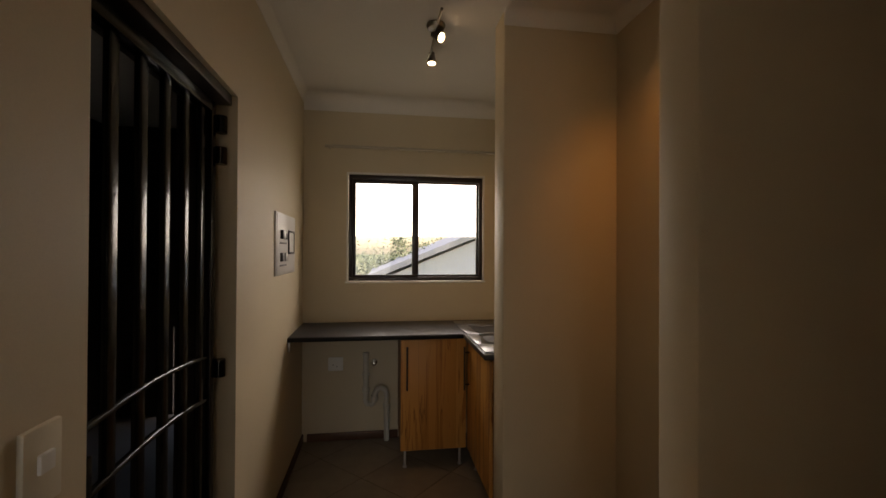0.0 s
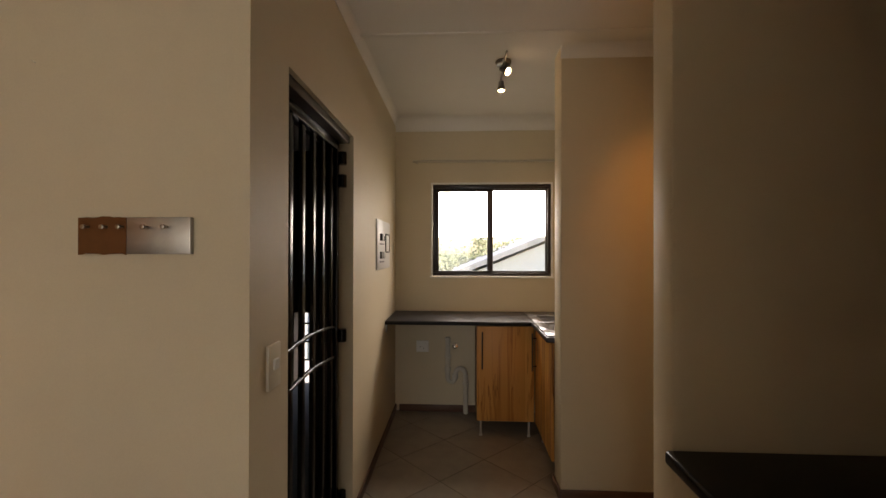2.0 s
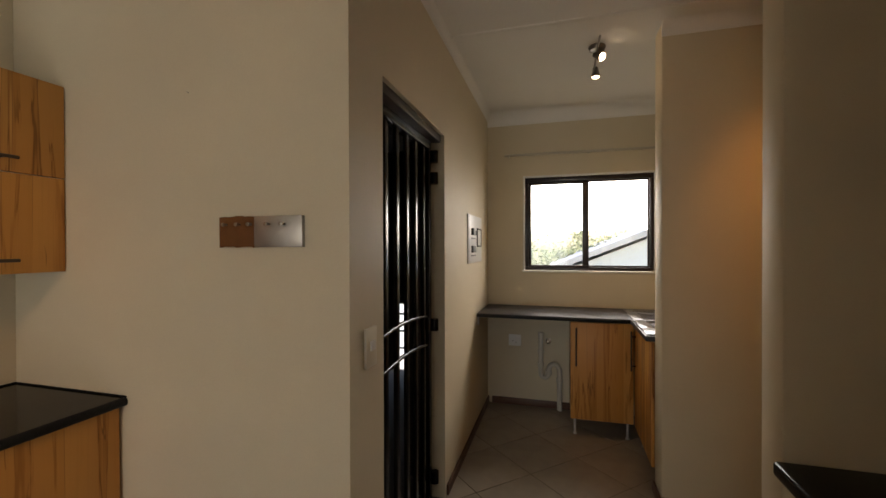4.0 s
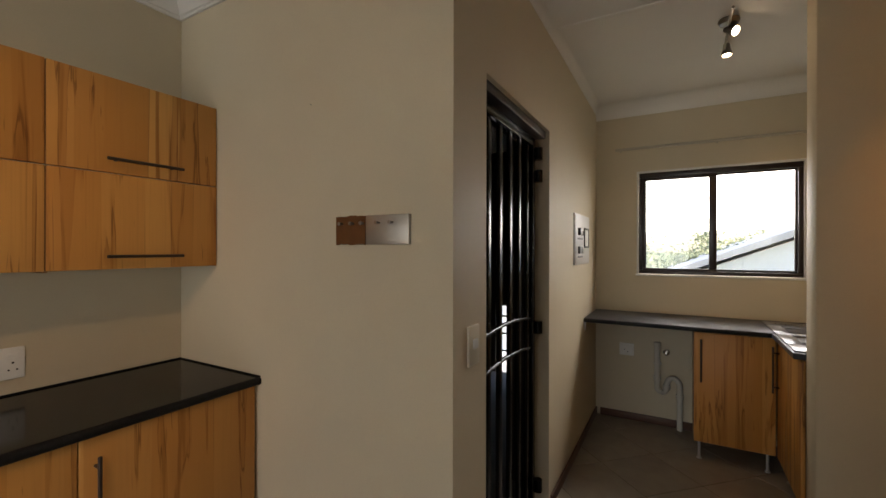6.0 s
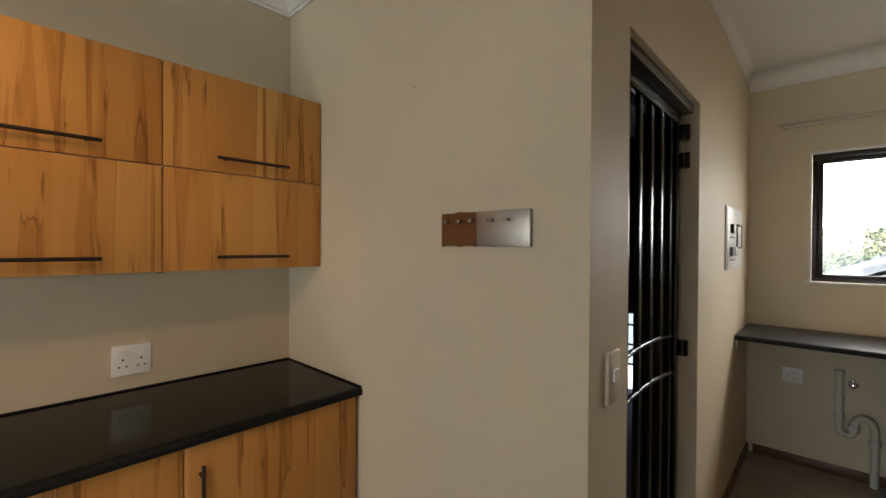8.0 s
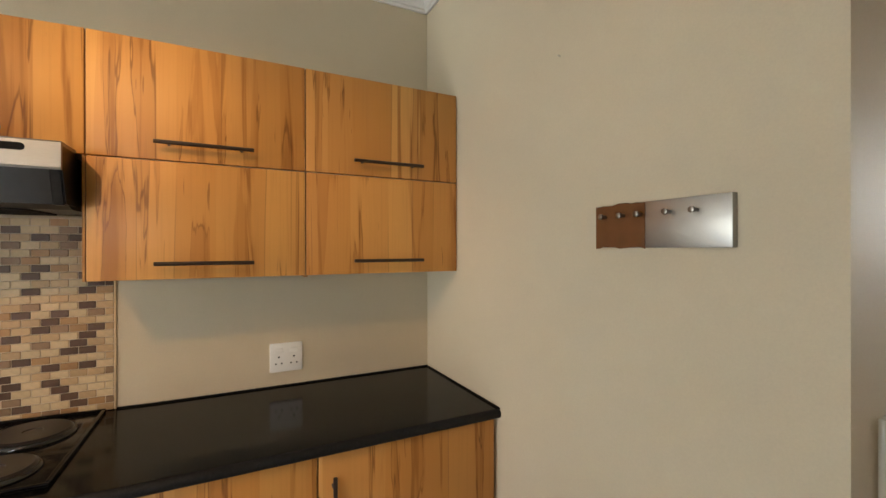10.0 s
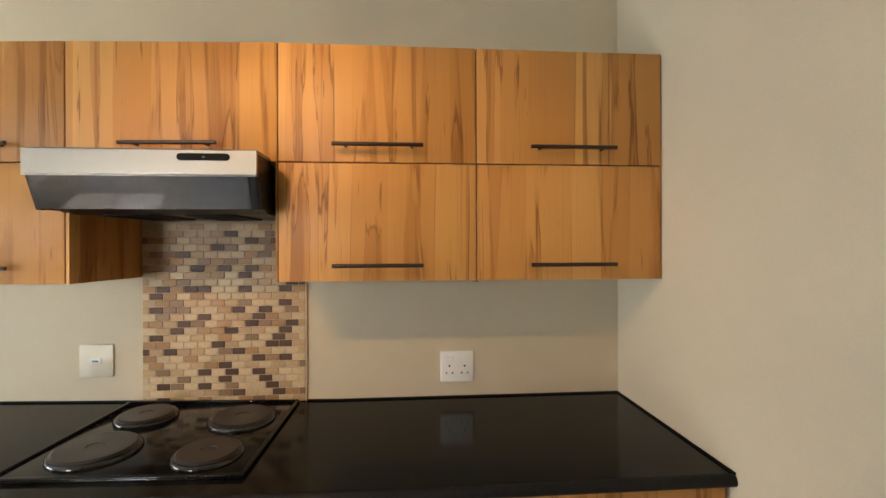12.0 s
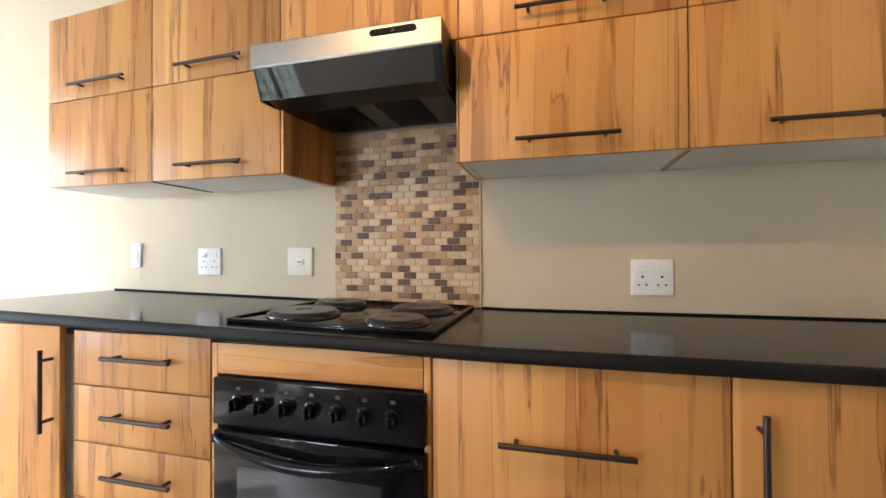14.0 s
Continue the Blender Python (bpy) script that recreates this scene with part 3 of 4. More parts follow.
for b in ((2.90, 3.08, 1.60, 1.612), (2.90, 3.08, 1.462, 1.474), (2.90, 2.915, 1.474, 1.60), (3.065, 3.08, 1.474, 1.60)):
    box(XG + 0.008, XG + 0.020, *b, 0.002, bm=m)
part("prepaid_meter", m, DARKPLASTIC, board, "dark framed flap of the meter")
part("meter_face", box(XG + 0.008, XG + 0.017, 2.916, 3.064, 1.475, 1.599, 0.003), WHITEPLASTIC, board)


# ---- key rack on the mirror wall ----
def key_rack():
    k = thing("key_rack", (-0.78, YM, 1.467), "brushed steel key rack, half covered with torn brown film", "key rack")
    y = YM - 0.012
    part("backplate", box(-0.944, -0.622, y - 0.004, YM + 0.001, 1.4675, 1.5705, 0.002), STEEL, k)
    rng = random.Random(4)
    top = [(-0.945 + 0.14 * i / 12, 1.5715 + rng.uniform(-0.0035, 0.002)) for i in range(13)]
    bottom = [(-0.945 + 0.14 * i / 12, 1.4665 + rng.uniform(-0.002, 0.0035)) for i in range(13)]
    part("film", prism(top + bottom[::-1], "y", y - 0.0056, y - 0.0035), FILM, k, "torn brown protective film", smooth=False)
    for x in (-0.915, -0.862, -0.815, -0.745, -0.688):
        part("peg", lathe((x, y - 0.004, 1.543), (0, -1, 0), [(0.004, 0), (0.004, 0.014), (0.0065, 0.015), (0.0065, 0.021), (0.004, 0.022)], 12), NICKEL, k)


key_rack()
solid("wall_nail", tube([(-1.092, YM + 0.004, 2.014), (-1.092, YM - 0.010, 2.016)], 0.0022, 8), RAIL, "small painted nail in the cream wall", "nail")


# ---- spot lamps ----
def spot_track(x, y, aims, label):
    """A bar along y with a round rose, and spot heads at (dy) that look towards a target."""
    s = thing("track_spotlight", (x, y, CEIL_Z), label, "spotlight")
    part("rose", lathe((x, y, CEIL_Z + 0.001), (0, 0, -1), [(0.050, 0), (0.052, 0.010), (0.044, 0.026), (0.016, 0.034)]), NICKEL, s)
    part("track_bar", tube([(x, y - 0.23, CEIL_Z - 0.045), (x, y - 0.1, CEIL_Z - 0.036), (x, y, CEIL_Z - 0.032), (x, y + 0.15, CEIL_Z - 0.040), (x, y + 0.30, CEIL_Z - 0.055)], 0.007, 10), NICKEL, s)
    for off, target in aims:
        p = Vector((x + 0.012, y + off, CEIL_Z - 0.050))
        d = (Vector(target) - p).normalized()
        part("stem", tube([(x, y + off, CEIL_Z - 0.04), (x + 0.006, y + off, CEIL_Z - 0.055), p - d * 0.02], 0.006, 8), NICKEL, s)
        head = part("spot_head", lathe(p - d * 0.035, d, [(0.010, -0.005), (0.018, 0.0), (0.021, 0.030), (0.027, 0.045), (0.029, 0.065), (0.025, 0.067), (0.024, 0.052)], 24), NICKEL, s)
        part("bulb", lathe(p - d * 0.035, d, [(0.0235, 0.047), (0.0235, 0.057), (0.014, 0.060)], 20), BULB, head, "lit warm bulb")


spot_track(0.385, 2.37, ((0.02, (1.3, 1.6, 1.9)), (0.29, (0.42, 2.52, 1.0))), "brushed steel ceiling track with two lit spots")
spot_track(-0.25, -0.95, ((0.12, (-1.7, -0.2, 1.9)), (-0.14, (-1.2, -0.2, 0.9))), "brushed steel ceiling track with two lit spots")
spot_track(1.16, 1.42, ((0.02, (1.32, 1.8, 1.75)),), "brushed steel ceiling track with a lit spot")


# ---- kitchen counter, cabinets and sink ----
def bar_handle(parent, face, axis, at, way, p0, p1, r=0.0062, stand=0.032):
    """A round bar on the plane axis = at between two points (u, z), held by two standoffs. Returns the handle part."""
    def spot(u, z, d):
        return (at + way * d, u, z) if axis == "x" else (u, at + way * d, z)
    own = tube([spot(*p0, stand), spot(*p1, stand)], r, 12)
    for f in (0.13, 0.87):
        u, z = p0[0] + f * (p1[0] - p0[0]), p0[1] + f * (p1[1] - p0[1])
        tube([spot(u, z, -0.001), spot(u, z, stand)], r * 0.8, 10, own)
    return part("handle", own, HANDLE, face, "dark bronze bar handle")


def legs(parent, spots, z):
    for x, y in spots:
        part("leg", lathe((x, y, 0), (0, 0, 1), [(0.016, 0), (0.016, 0.006), (0.009, 0.010), (0.009, z - 0.01), (0.020, z - 0.006), (0.020, z)], 16), LEGMETAL, parent, "round metal leg")


def kitchen():
    front, inner = 2.955, 0.66
    t = thing("counter_top", (0.2, 3.2, KTOP - 0.03), "dark grey laminate counter along the kitchen window wall", "counter")
    b = box(XG + 0.001, 1.318, front, YK - 0.001, KTOP - 0.032, KTOP, 0.006, 3)
    box(inner, 1.318, PIER_Y + PIER_T + 0.002, front + 0.004, KTOP - 0.0318, KTOP - 0.0004, 0.005, 3, bm=b)
    part("top", b, GREYTOP, t)
    part("front_strip", box(XG + 0.002, inner, front - 0.003, front + 0.004, KTOP - 0.030, KTOP - 0.004, 0.002), BLACKEDGE, t, "dark rounded edge strip")
    part("bracket", box(XG + 0.001, XG + 0.016, front + 0.01, front + 0.035, KTOP - 0.095, KTOP - 0.031, 0.003), STEEL, t, "small steel wall bracket")
    # cabinet that faces the room
    c = thing("base_cabinet", (0.45, 3.25, 0), "wood-patterned base cabinet on metal legs under the counter", "cabinet")
    part("body", box(0.236, 0.690, 3.012, YK - 0.05, 0.135, KTOP - 0.034, 0.002), EDGE, c)
    d = part("door", box(0.238, 0.686, 2.990, 3.009, 0.135, KTOP - 0.040, 0.0025), WOOD, c)
    bar_handle(c, d, "y", 2.990, -1, (0.278, 0.842), (0.278, 0.552))
    legs(c, ((0.270, 3.05), (0.652, 3.05), (0.270, 3.44), (0.652, 3.44)), 0.136)
    # cabinet under the sink, facing the gate wall
    c = thing("base_cabinet", (0.98, 2.76, 0), "wood-patterned sink cabinet on metal legs", "cabinet")
    part("body", box(0.714, 1.30, 2.37, 2.986, 0.135, KTOP - 0.034, 0.002), EDGE, c)
    d = part("door", box(0.693, 0.711, 2.37, 2.984, 0.135, KTOP - 0.040, 0.0025), WOOD, c)
    bar_handle(c, d, "x", 0.693, -1, (2.925, 0.842), (2.925, 0.552))
    legs(c, ((0.75, 2.42), (0.75, 2.95), (1.26, 2.42), (1.26, 2.95)), 0.136)
    # inset steel sink with a drainer
    s = thing("kitchen_sink", (0.95, 2.95, KTOP), "stainless steel double-bowl sink with a drainer set in the counter", "sink")
    x0, x1, y0, y1 = 0.672, 1.17, 2.40, 3.44
    rim = bmesh.new()
    bowls = ((2.60, 2.90), (2.95, 3.25))
    edges = [y0, bowls[0][0], bowls[0][1], bowls[1][0], bowls[1][1], y1]
    for a, z in ((edges[0], edges[1]), (edges[2], edges[3]), (edges[4], edges[5])):
        box(x0, x1, a, z, KTOP + 0.001, KTOP + 0.008, 0.002, bm=rim)
    for a, z in bowls:
        box(x0, x0 + 0.075, a, z, KTOP + 0.001, KTOP + 0.008, 0.002, bm=rim)
        box(x1 - 0.09, x1, a, z, KTOP + 0.001, KTOP + 0.008, 0.002, bm=rim)
    part("rim", rim, SINKSTEEL, s)
    for a, z in bowls:
        own = bmesh.new()
        cx, cy = (x0 + x1) / 2 - 0.008, (a + z) / 2
        rings = []
        for sx, sy, h in ((0.168, 0.142, 0.006), (0.160, 0.134, 0.002), (0.150, 0.124, -0.02), (0.138, 0.112, -0.13), (0.110, 0.085, -0.15), (0.02, 0.02, -0.155)):
            rings.append([own.verts.new((cx + sx * math.copysign(abs(math.cos(u)) ** 0.5, math.cos(u)), cy + sy * math.copysign(abs(math.sin(u)) ** 0.5, math.sin(u)), KTOP + h)) for u in (2 * math.pi * (k + 0.5) / 32 for k in range(32))])
        for q, w in zip(rings, rings[1:]):
            for k in range(32):
                own.faces.new((q[k], q[(k + 1) % 32], w[(k + 1) % 32], w[k]))
        own.faces.new(rings[-1])
        part("bowl", own, SINKSTEEL, s)
    for k in range(7):
        part("overflow_hole", lathe((0.735 + k * 0.028, 3.335, KTOP + 0.0075), (0, 0, 1), [(0.0065, 0), (0.0065, 0.0009), (0.004, 0.001)], 10), SEAL, s, "small dark drain hole")
    # waste pipe and tap stub on the wall
    p = thing("waste_pipe", (0.12, YK - 0.04, 0), "off-white plastic waste pipe with a bent trap on the wall", "pipe")
    y = YK - 0.045
    part("standpipe", tube([(-0.012, y, 0.685), (-0.012, y, 0.40)], 0.021, 16), PVC, p)
    part("pipe_cap", tube([(-0.012, y, 0.655), (-0.012, y, 0.690)], 0.0245, 16), PVC, p)
    arc = [(-0.012, 0.42), (-0.012, 0.36)] + [(0.022 - 0.034 * math.cos(u), 0.325 - 0.040 * math.sin(u)) for u in (math.pi * k / 8 for k in range(9))]
    arc += [(0.103 - 0.047 * math.cos(u), 0.345 + 0.066 * math.sin(u)) for u in (math.pi * k / 8 for k in range(9))]
    arc += [(0.150, 0.30), (0.150, 0.0)]
    part("trap", tube([(a, y, max(b, 0.0)) for a, b in arc], 0.021, 14), PVC, p)
    for a, b in ((-0.012, 0.40), (0.056, 0.335), (0.150, 0.27)):
        part("coupling", tube([(a, y, b - 0.018), (a, y, b + 0.018)], 0.028, 16), PVC, p)
    part("wall_clip", box(-0.042, 0.018, YK - 0.03, YK + 0.001, 0.50, 0.52, 0.004), PVC, p)
    v = thing("stop_valve", (0.05, YK, 0.60), "small chrome stop valve on the wall", "valve")
    part("body", lathe((0.052, YK + 0.001, 0.605), (0, -1, 0), [(0.026, 0), (0.026, 0.006), (0.010, 0.010), (0.010, 0.045), (0.015, 0.047), (0.015, 0.065), (0.008, 0.068)], 18), CHROME, v)
    part("knob", tube([(0.052, YK - 0.055, 0.605), (0.052, YK - 0.055, 0.640)], 0.010, 12), CHROME, v)


kitchen()

# ---- worktop in the recess ----
t = thing("worktop", (1.6, 0.6, TOP - 0.04), "black granite-look worktop against the dark recess wall", "worktop")
part("top", box(0.712, X_EAST - 0.001, 0.29, NEAR_Y - 0.002, TOP - 0.04, TOP, 0.010, 4), BLACKTOP, t)
part("support_panel", box(1.30, X_EAST - 0.002, 0.36, NEAR_Y - 0.003, 0.0, TOP - 0.04, 0.003), WOOD, t)

# ---- wall cabinets of the long run ----
FACE, ZB, ZM, ZT = -1.703, 1.372, 1.737, 2.100


def wall_cabinet(y0, y1, low, label):
    """Two flap doors over one another, or the upper one alone."""
    zb = ZB if low else ZM
    c = thing("wall_cabinet", (XC, (y0 + y1) / 2, zb), label, "wall cabinet", "wall cabinets of the long run")
    x0, x1, t = XC + 0.001, FACE - 0.020, 0.016
    part("side_panel", box(x0, x1, y0 + 0.0006, y0 + t, zb + 0.001, ZT - 0.001), CARCASS, c, smooth=False)
    part("side_panel", box(x0, x1, y1 - t, y1 - 0.0006, zb + 0.001, ZT - 0.001), CARCASS, c, smooth=False)
    part("bottom_panel", box(x0, x1, y0 + t, y1 - t, zb + 0.002, zb + 0.002 + t), CARCASS, c, "white melamine underside", smooth=False)
    part("top_panel", box(x0, x1, y0 + t, y1 - t, ZT - t - 0.002, ZT - 0.002), CARCASS, c, smooth=False)
    if low:
        part("shelf", box(x0 + 0.005, x1, y0 + t, y1 - t, ZM - t / 2, ZM + t / 2), CARCASS, c, smooth=False)
    part("back_panel", box(x0, x0 + 0.004, y0 + t, y1 - t, zb + 0.02, ZT - 0.02), CARCASS, c, smooth=False)
    for a, z in ((ZB, ZM), (ZM, ZT)) if low else ((ZM, ZT),):
        d = part("door", box(FACE - 0.018, FACE, y0 + 0.002, y1 - 0.002, a + 0.0015, z - 0.002, 0.0022), WOOD, c)
        mid = (y0 + y1) / 2 + (0.025 if y0 < YS + 0.1 else 0.0)
        hz = a + 0.050
        part("edge_band", box(FACE - 0.017, FACE - 0.002, y0 + 0.0008, y0 + 0.0024, a + 0.003, z - 0.004), EDGE, d)
        bar_handle(c, d, "x", FACE, 1, (mid - 0.136, hz), (mid + 0.136, hz))
    return c


LONG = "light wood-patterned wall cabinet with two flap doors and bar handles"
wall_cabinet(0.185, YM - 0.002, True, LONG)
wall_cabinet(-0.420, 0.185, True, LONG)
wall_cabinet(-1.025, -0.420, False, "light wood-patterned wall cabinet above the extractor hood")
wall_cabinet(-1.566, -1.025, True, LONG)
wall_cabinet(-2.088, -1.566, True, LONG)
# exposed cabinet flanks beside the hood
for y, n in ((-0.4214, -1), (-1.0236, 1)):
    solid("end_panel", prism([(XC + 0.002, y), (FACE - 0.001, y), (FACE - 0.001, y + n * (0.006 if n < 0 else 0.009)), (XC + 0.002, y + n * (0.006 if n < 0 else 0.031))], "z", ZB + 0.001, ZM - 0.002), WOOD, "wood-patterned end panel of the wall cabinet", "panel")
solid("cabinet_underside_strip", box(XC + 0.02, FACE - 0.004, 0.178, 0.192, ZB - 0.004, ZB + 0.001, 0.001), EDGE, "brown edging strip under two wall cabinets", "edging")
solid("cabinet_underside_strip", box(XC + 0.02, FACE - 0.004, -1.569, -1.563, ZB - 0.002, ZB + 0.001, 0.0005), SEAL, "thin dark joint under two wall cabinets", "edging")


# ---- extractor hood ----
def hood():
    y0, y1 = -1.042, -0.440
    h = thing("extractor_hood", (XC, (y0 + y1) / 2, 1.575), "steel extractor hood with a smoked glass visor above the hob", "extractor hood")
    xf, zt, zs = -1.583, 1.7455, 1.674
    part("body", prism([(XC + 0.001, 1.732), (xf - 0.02, 1.732), (xf - 0.045, 1.600), (-1.72, 1.578), (XC + 0.02, 1.580)], "y", y0 + 0.012, y1 - 0.012), DARKPLASTIC, h, smooth=False)
    front = part("fascia", prism([(xf - 0.012, zs - 0.001), (xf - 0.0025, zs - 0.003), (xf, zs + 0.003), (xf, zt - 0.004), (xf - 0.004, zt), (FACE + 0.001, zt), (FACE + 0.001, zt - 0.010), (xf - 0.012, zt - 0.010)], "y", y0, y1), HOODSTEEL, h, "brushed steel front strip", smooth=False)
    for y in (y0, y1 - 0.005):
        part("side_cheek", prism([(FACE + 0.001, zt - 0.001), (xf - 0.004, zt - 0.001), (xf - 0.003, zs + 0.002), (xf - 0.012, zs - 0.003), (xf - 0.044, 1.586), (-1.70, 1.586), (FACE + 0.001, 1.60)], "y", y + 0.0004, y + 0.0046), DARKPLASTIC, h, "black side cheek", smooth=False)
    part("visor", prism([(xf - 0.006, zs - 0.002), (xf - 0.038, 1.585), (xf - 0.044, 1.586), (xf - 0.013, zs - 0.001)], "y", y0 + 0.012, y1 - 0.026), HOODGLASS, h, "smoked glass visor", smooth=False)
    for a, z in ((y0 + 0.0046, y0 + 0.0118), (y1 - 0.0258, y1 - 0.0046)):
        part("visor_end", prism([(xf - 0.008, zs - 0.003), (xf - 0.040, 1.583), (xf - 0.060, 1.583), (xf - 0.030, zs - 0.001)], "y", a, z), DARKPLASTIC, h, "black end piece of the visor", smooth=False)
    pill = [(side * 0.060 + 0.0095 * math.sin(u) * 1.0 - 0.579, 1.7235 + 0.0095 * math.cos(u)) for side, u0 in ((1, 0.0), (-1, math.pi)) for u in (u0 + math.pi * k / 8 for k in range(9))]
    part("control_slot", prism(pill, "x", xf - 0.002, xf + 0.002), SEAL, front, "black control slot with rounded ends", smooth=False)
    part("slider", box(xf + 0.001, xf + 0.004, -0.582, -0.574, 1.720, 1.726, 0.001), HANDLE, front)
    for a, b in ((-0.93, -0.78), (-0.70, -0.55)):
        part("grease_filter", box(-1.95, -1.72, a, b, 1.5745, 1.5815, 0.002), SEAL, h, "dark grease filter")


hood()


# ---- base cabinets of the long run ----
BF, BT = -1.412, TOP - 0.033


def base_cabinet(y0, y1, label):
    c = thing("base_cabinet", (XC, (y0 + y1) / 2, 0), label, "base cabinet", "base cabinets of the long run")
    part("body", box(XC + 0.001, BF - 0.021, y0 + 0.001, y1 - 0.001, 0.10, BT - 0.002, 0.001), CARCASS, c)
    part("plinth", box(BF - 0.07, BF - 0.055, y0 + 0.001, y1 - 0.001, 0.0, 0.0995, 0.001), WOOD_ACROSS, c)
    return c


def front(c, y0, y1, z0, z1, mat=None, name="door"):
    return part(name, box(BF - 0.018, BF, y0 + 0.002, y1 - 0.002, z0 + 0.0015, z1 - 0.0015, 0.0022), mat or WOOD, c)


c = base_cabinet(0.172, YM - 0.012, "light wood-patterned base cabinet with an upright bar handle")
d = front(c, 0.172, YM - 0.012, 0.10, BT)
bar_handle(c, d, "x", BF, 1, (0.215, 0.812), (0.215, 0.55))
c = base_cabinet(-0.420, 0.172, "light wood-patterned base cabinet with a wide pull-out front")
d = front(c, -0.420, 0.172, 0.10, BT)
bar_handle(c, d, "x", BF, 1, (-0.267, 0.706), (0.001, 0.706))
c = base_cabinet(-1.515, -1.025, "light wood-patterned drawer unit with four drawers")
for a, z in ((0.10, 0.405), (0.405, 0.567), (0.567, 0.731), (0.731, BT + 0.016)):
    d = front(c, -1.515, -1.025, a, z, name="drawer")
    bar_handle(c, d, "x", BF, 1, (-1.366, z - 0.075 if z < 0.8 else 0.820), (-1.130, z - 0.075 if z < 0.8 else 0.820))
c = base_cabinet(YS + 0.003, -1.550, "light wood-patterned end cabinet, its door slightly proud")
d = part("door", box(BF - 0.004, BF + 0.014, YS + 0.006, -1.548, 0.10, BT + 0.028, 0.0022), WOOD, c)
bar_handle(c, d, "x", BF + 0.014, 1, (-1.576, 0.835), (-1.576, 0.597))
# shade of the open gap, given by a black strip set back in it
solid("filler_strip", box(BF - 0.05, BF - 0.03, -1.549, -1.516, 0.10, BT - 0.001), SEAL, "black strip standing for the shaded gap between two base cabinets", "filler")


def oven():
    y0, y1 = -1.002, -0.431
    o = thing("built_in_oven", (XC, (y0 + y1) / 2, 0.10), "black built-in electric oven with seven knobs and a glass door", "oven")
    xf = BF + 0.018
    part("body", box(XC + 0.05, BF - 0.022, y0 + 0.012, y1 - 0.012, 0.12, 0.775, 0.002), DARKPLASTIC, o)
    panel = part("control_panel", box(BF - 0.02, xf, y0, y1, 0.672, 0.792, 0.004), ENAMEL, o, "black control panel")
    for k in range(7):
        y = y0 + 0.079 + k * 0.0693
        part("knob", lathe((xf - 0.001, y, 0.733), (1, 0, 0), [(0.021, 0), (0.021, 0.004), (0.016, 0.007), (0.0145, 0.024), (0.012, 0.027)], 24), ENAMEL, panel, "glossy black knob")
        part("grip", box(xf + 0.020, xf + 0.034, y - 0.0045, y + 0.0045, 0.718, 0.748, 0.003), ENAMEL, panel)
        part("dial_mark", box(xf - 0.001, xf + 0.0006, y - 0.006, y + 0.006, 0.765, 0.773, 0.0), DIALMARK, panel, "small grey dial mark", smooth=False)
    door = part("oven_door", box(BF - 0.02, xf, y0, y1, 0.165, 0.658, 0.006), ENAMEL, o, "black oven door")
    part("door_window", box(xf - 0.002, xf + 0.0015, y0 + 0.075, y1 - 0.105, 0.25, 0.575, 0.001), OVENGLASS, door, "smoked glass window")
    pts = [(y0 + 0.012 + (y1 - y0 - 0.024) * k / 24, 0) for k in range(25)]
    own = bmesh.new()
    ring = []
    for k, (y, _) in enumerate(pts):
        s = math.sin(math.pi * k / 24)
        ring.append(((xf + 0.004 + 0.036 * s ** 0.6, y, 0.642 - 0.030 * s)))
    tube(ring, [0.007 + 0.008 * math.sin(math.pi * k / 24) for k in range(25)], 12, own)
    part("door_handle", own, ENAMEL, door, "curved glossy black handle")
    for y in (y0 + 0.014, y1 - 0.014):
        part("handle_end", box(xf - 0.001, xf + 0.012, y - 0.009, y + 0.009, 0.630, 0.650, 0.003), ENAMEL, door)
    part("lower_panel", box(BF - 0.02, BF + 0.002, y0, y1, 0.102, 0.160, 0.003), ENAMEL, o)


oven()
c = thing("oven_housing", (XC, -0.72, 0), "wood-patterned oven housing with a level-grained top panel", "oven housing")
part("top_panel", box(BF - 0.018, BF, -1.003, -0.440, 0.797, BT + 0.004, 0.002), WOOD_ACROSS, c)
for a, z in ((-1.0225, -1.0045), (-0.4385, -0.4225)):
    part("stile", box(BF - 0.018, BF - 0.001, a, z, 0.10, BT + 0.003, 0.0015), WOOD, c)
part("plinth", box(BF - 0.07, BF - 0.055, -1.022, -0.423, 0.0, 0.0995, 0.001), WOOD_ACROSS, c)
part("rail", box(BF - 0.05, BF - 0.020, -1.022, -0.423, 0.800, BT + 0.002, 0.001), CARCASS, c)

# ---- long worktop ----
t = thing("worktop", (XC, -0.7, TOP - 0.04), "glossy black granite-look worktop along the cabinet wall", "worktop")
own = box(XC + 0.001, -1.402, -0.3, YM - 0.001, TOP - 0.030, TOP)
box(XC + 0.001, -1.402, YS + 0.001, -0.3, TOP - 0.030, TOP, bm=own)
part("top", own, BLACKTOP, t, smooth=False)
nose = [(-1.403, TOP - 0.0005), (-1.398, TOP - 0.001), (-1.391, TOP - 0.005), (-1.387, TOP - 0.013), (-1.387, TOP - 0.022), (-1.391, TOP - 0.029), (-1.397, TOP - 0.032), (-1.403, TOP - 0.032)]
part("front_edge", prism(nose, "y", YS + 0.001, -0.3, prism(nose, "y", -0.3, YM - 0.001)), BLACKEDGE, t, "rounded speckled black front edge")
part("sealing_strip", box(XC + 0.0005, XC + 0.006, YS + 0.001, -0.3, TOP - 0.001, TOP + 0.006, bm=box(XC + 0.0005, XC + 0.006, -0.3, YM - 0.001, TOP - 0.001, TOP + 0.006)), SEAL, t, "black silicone strip along the wall")
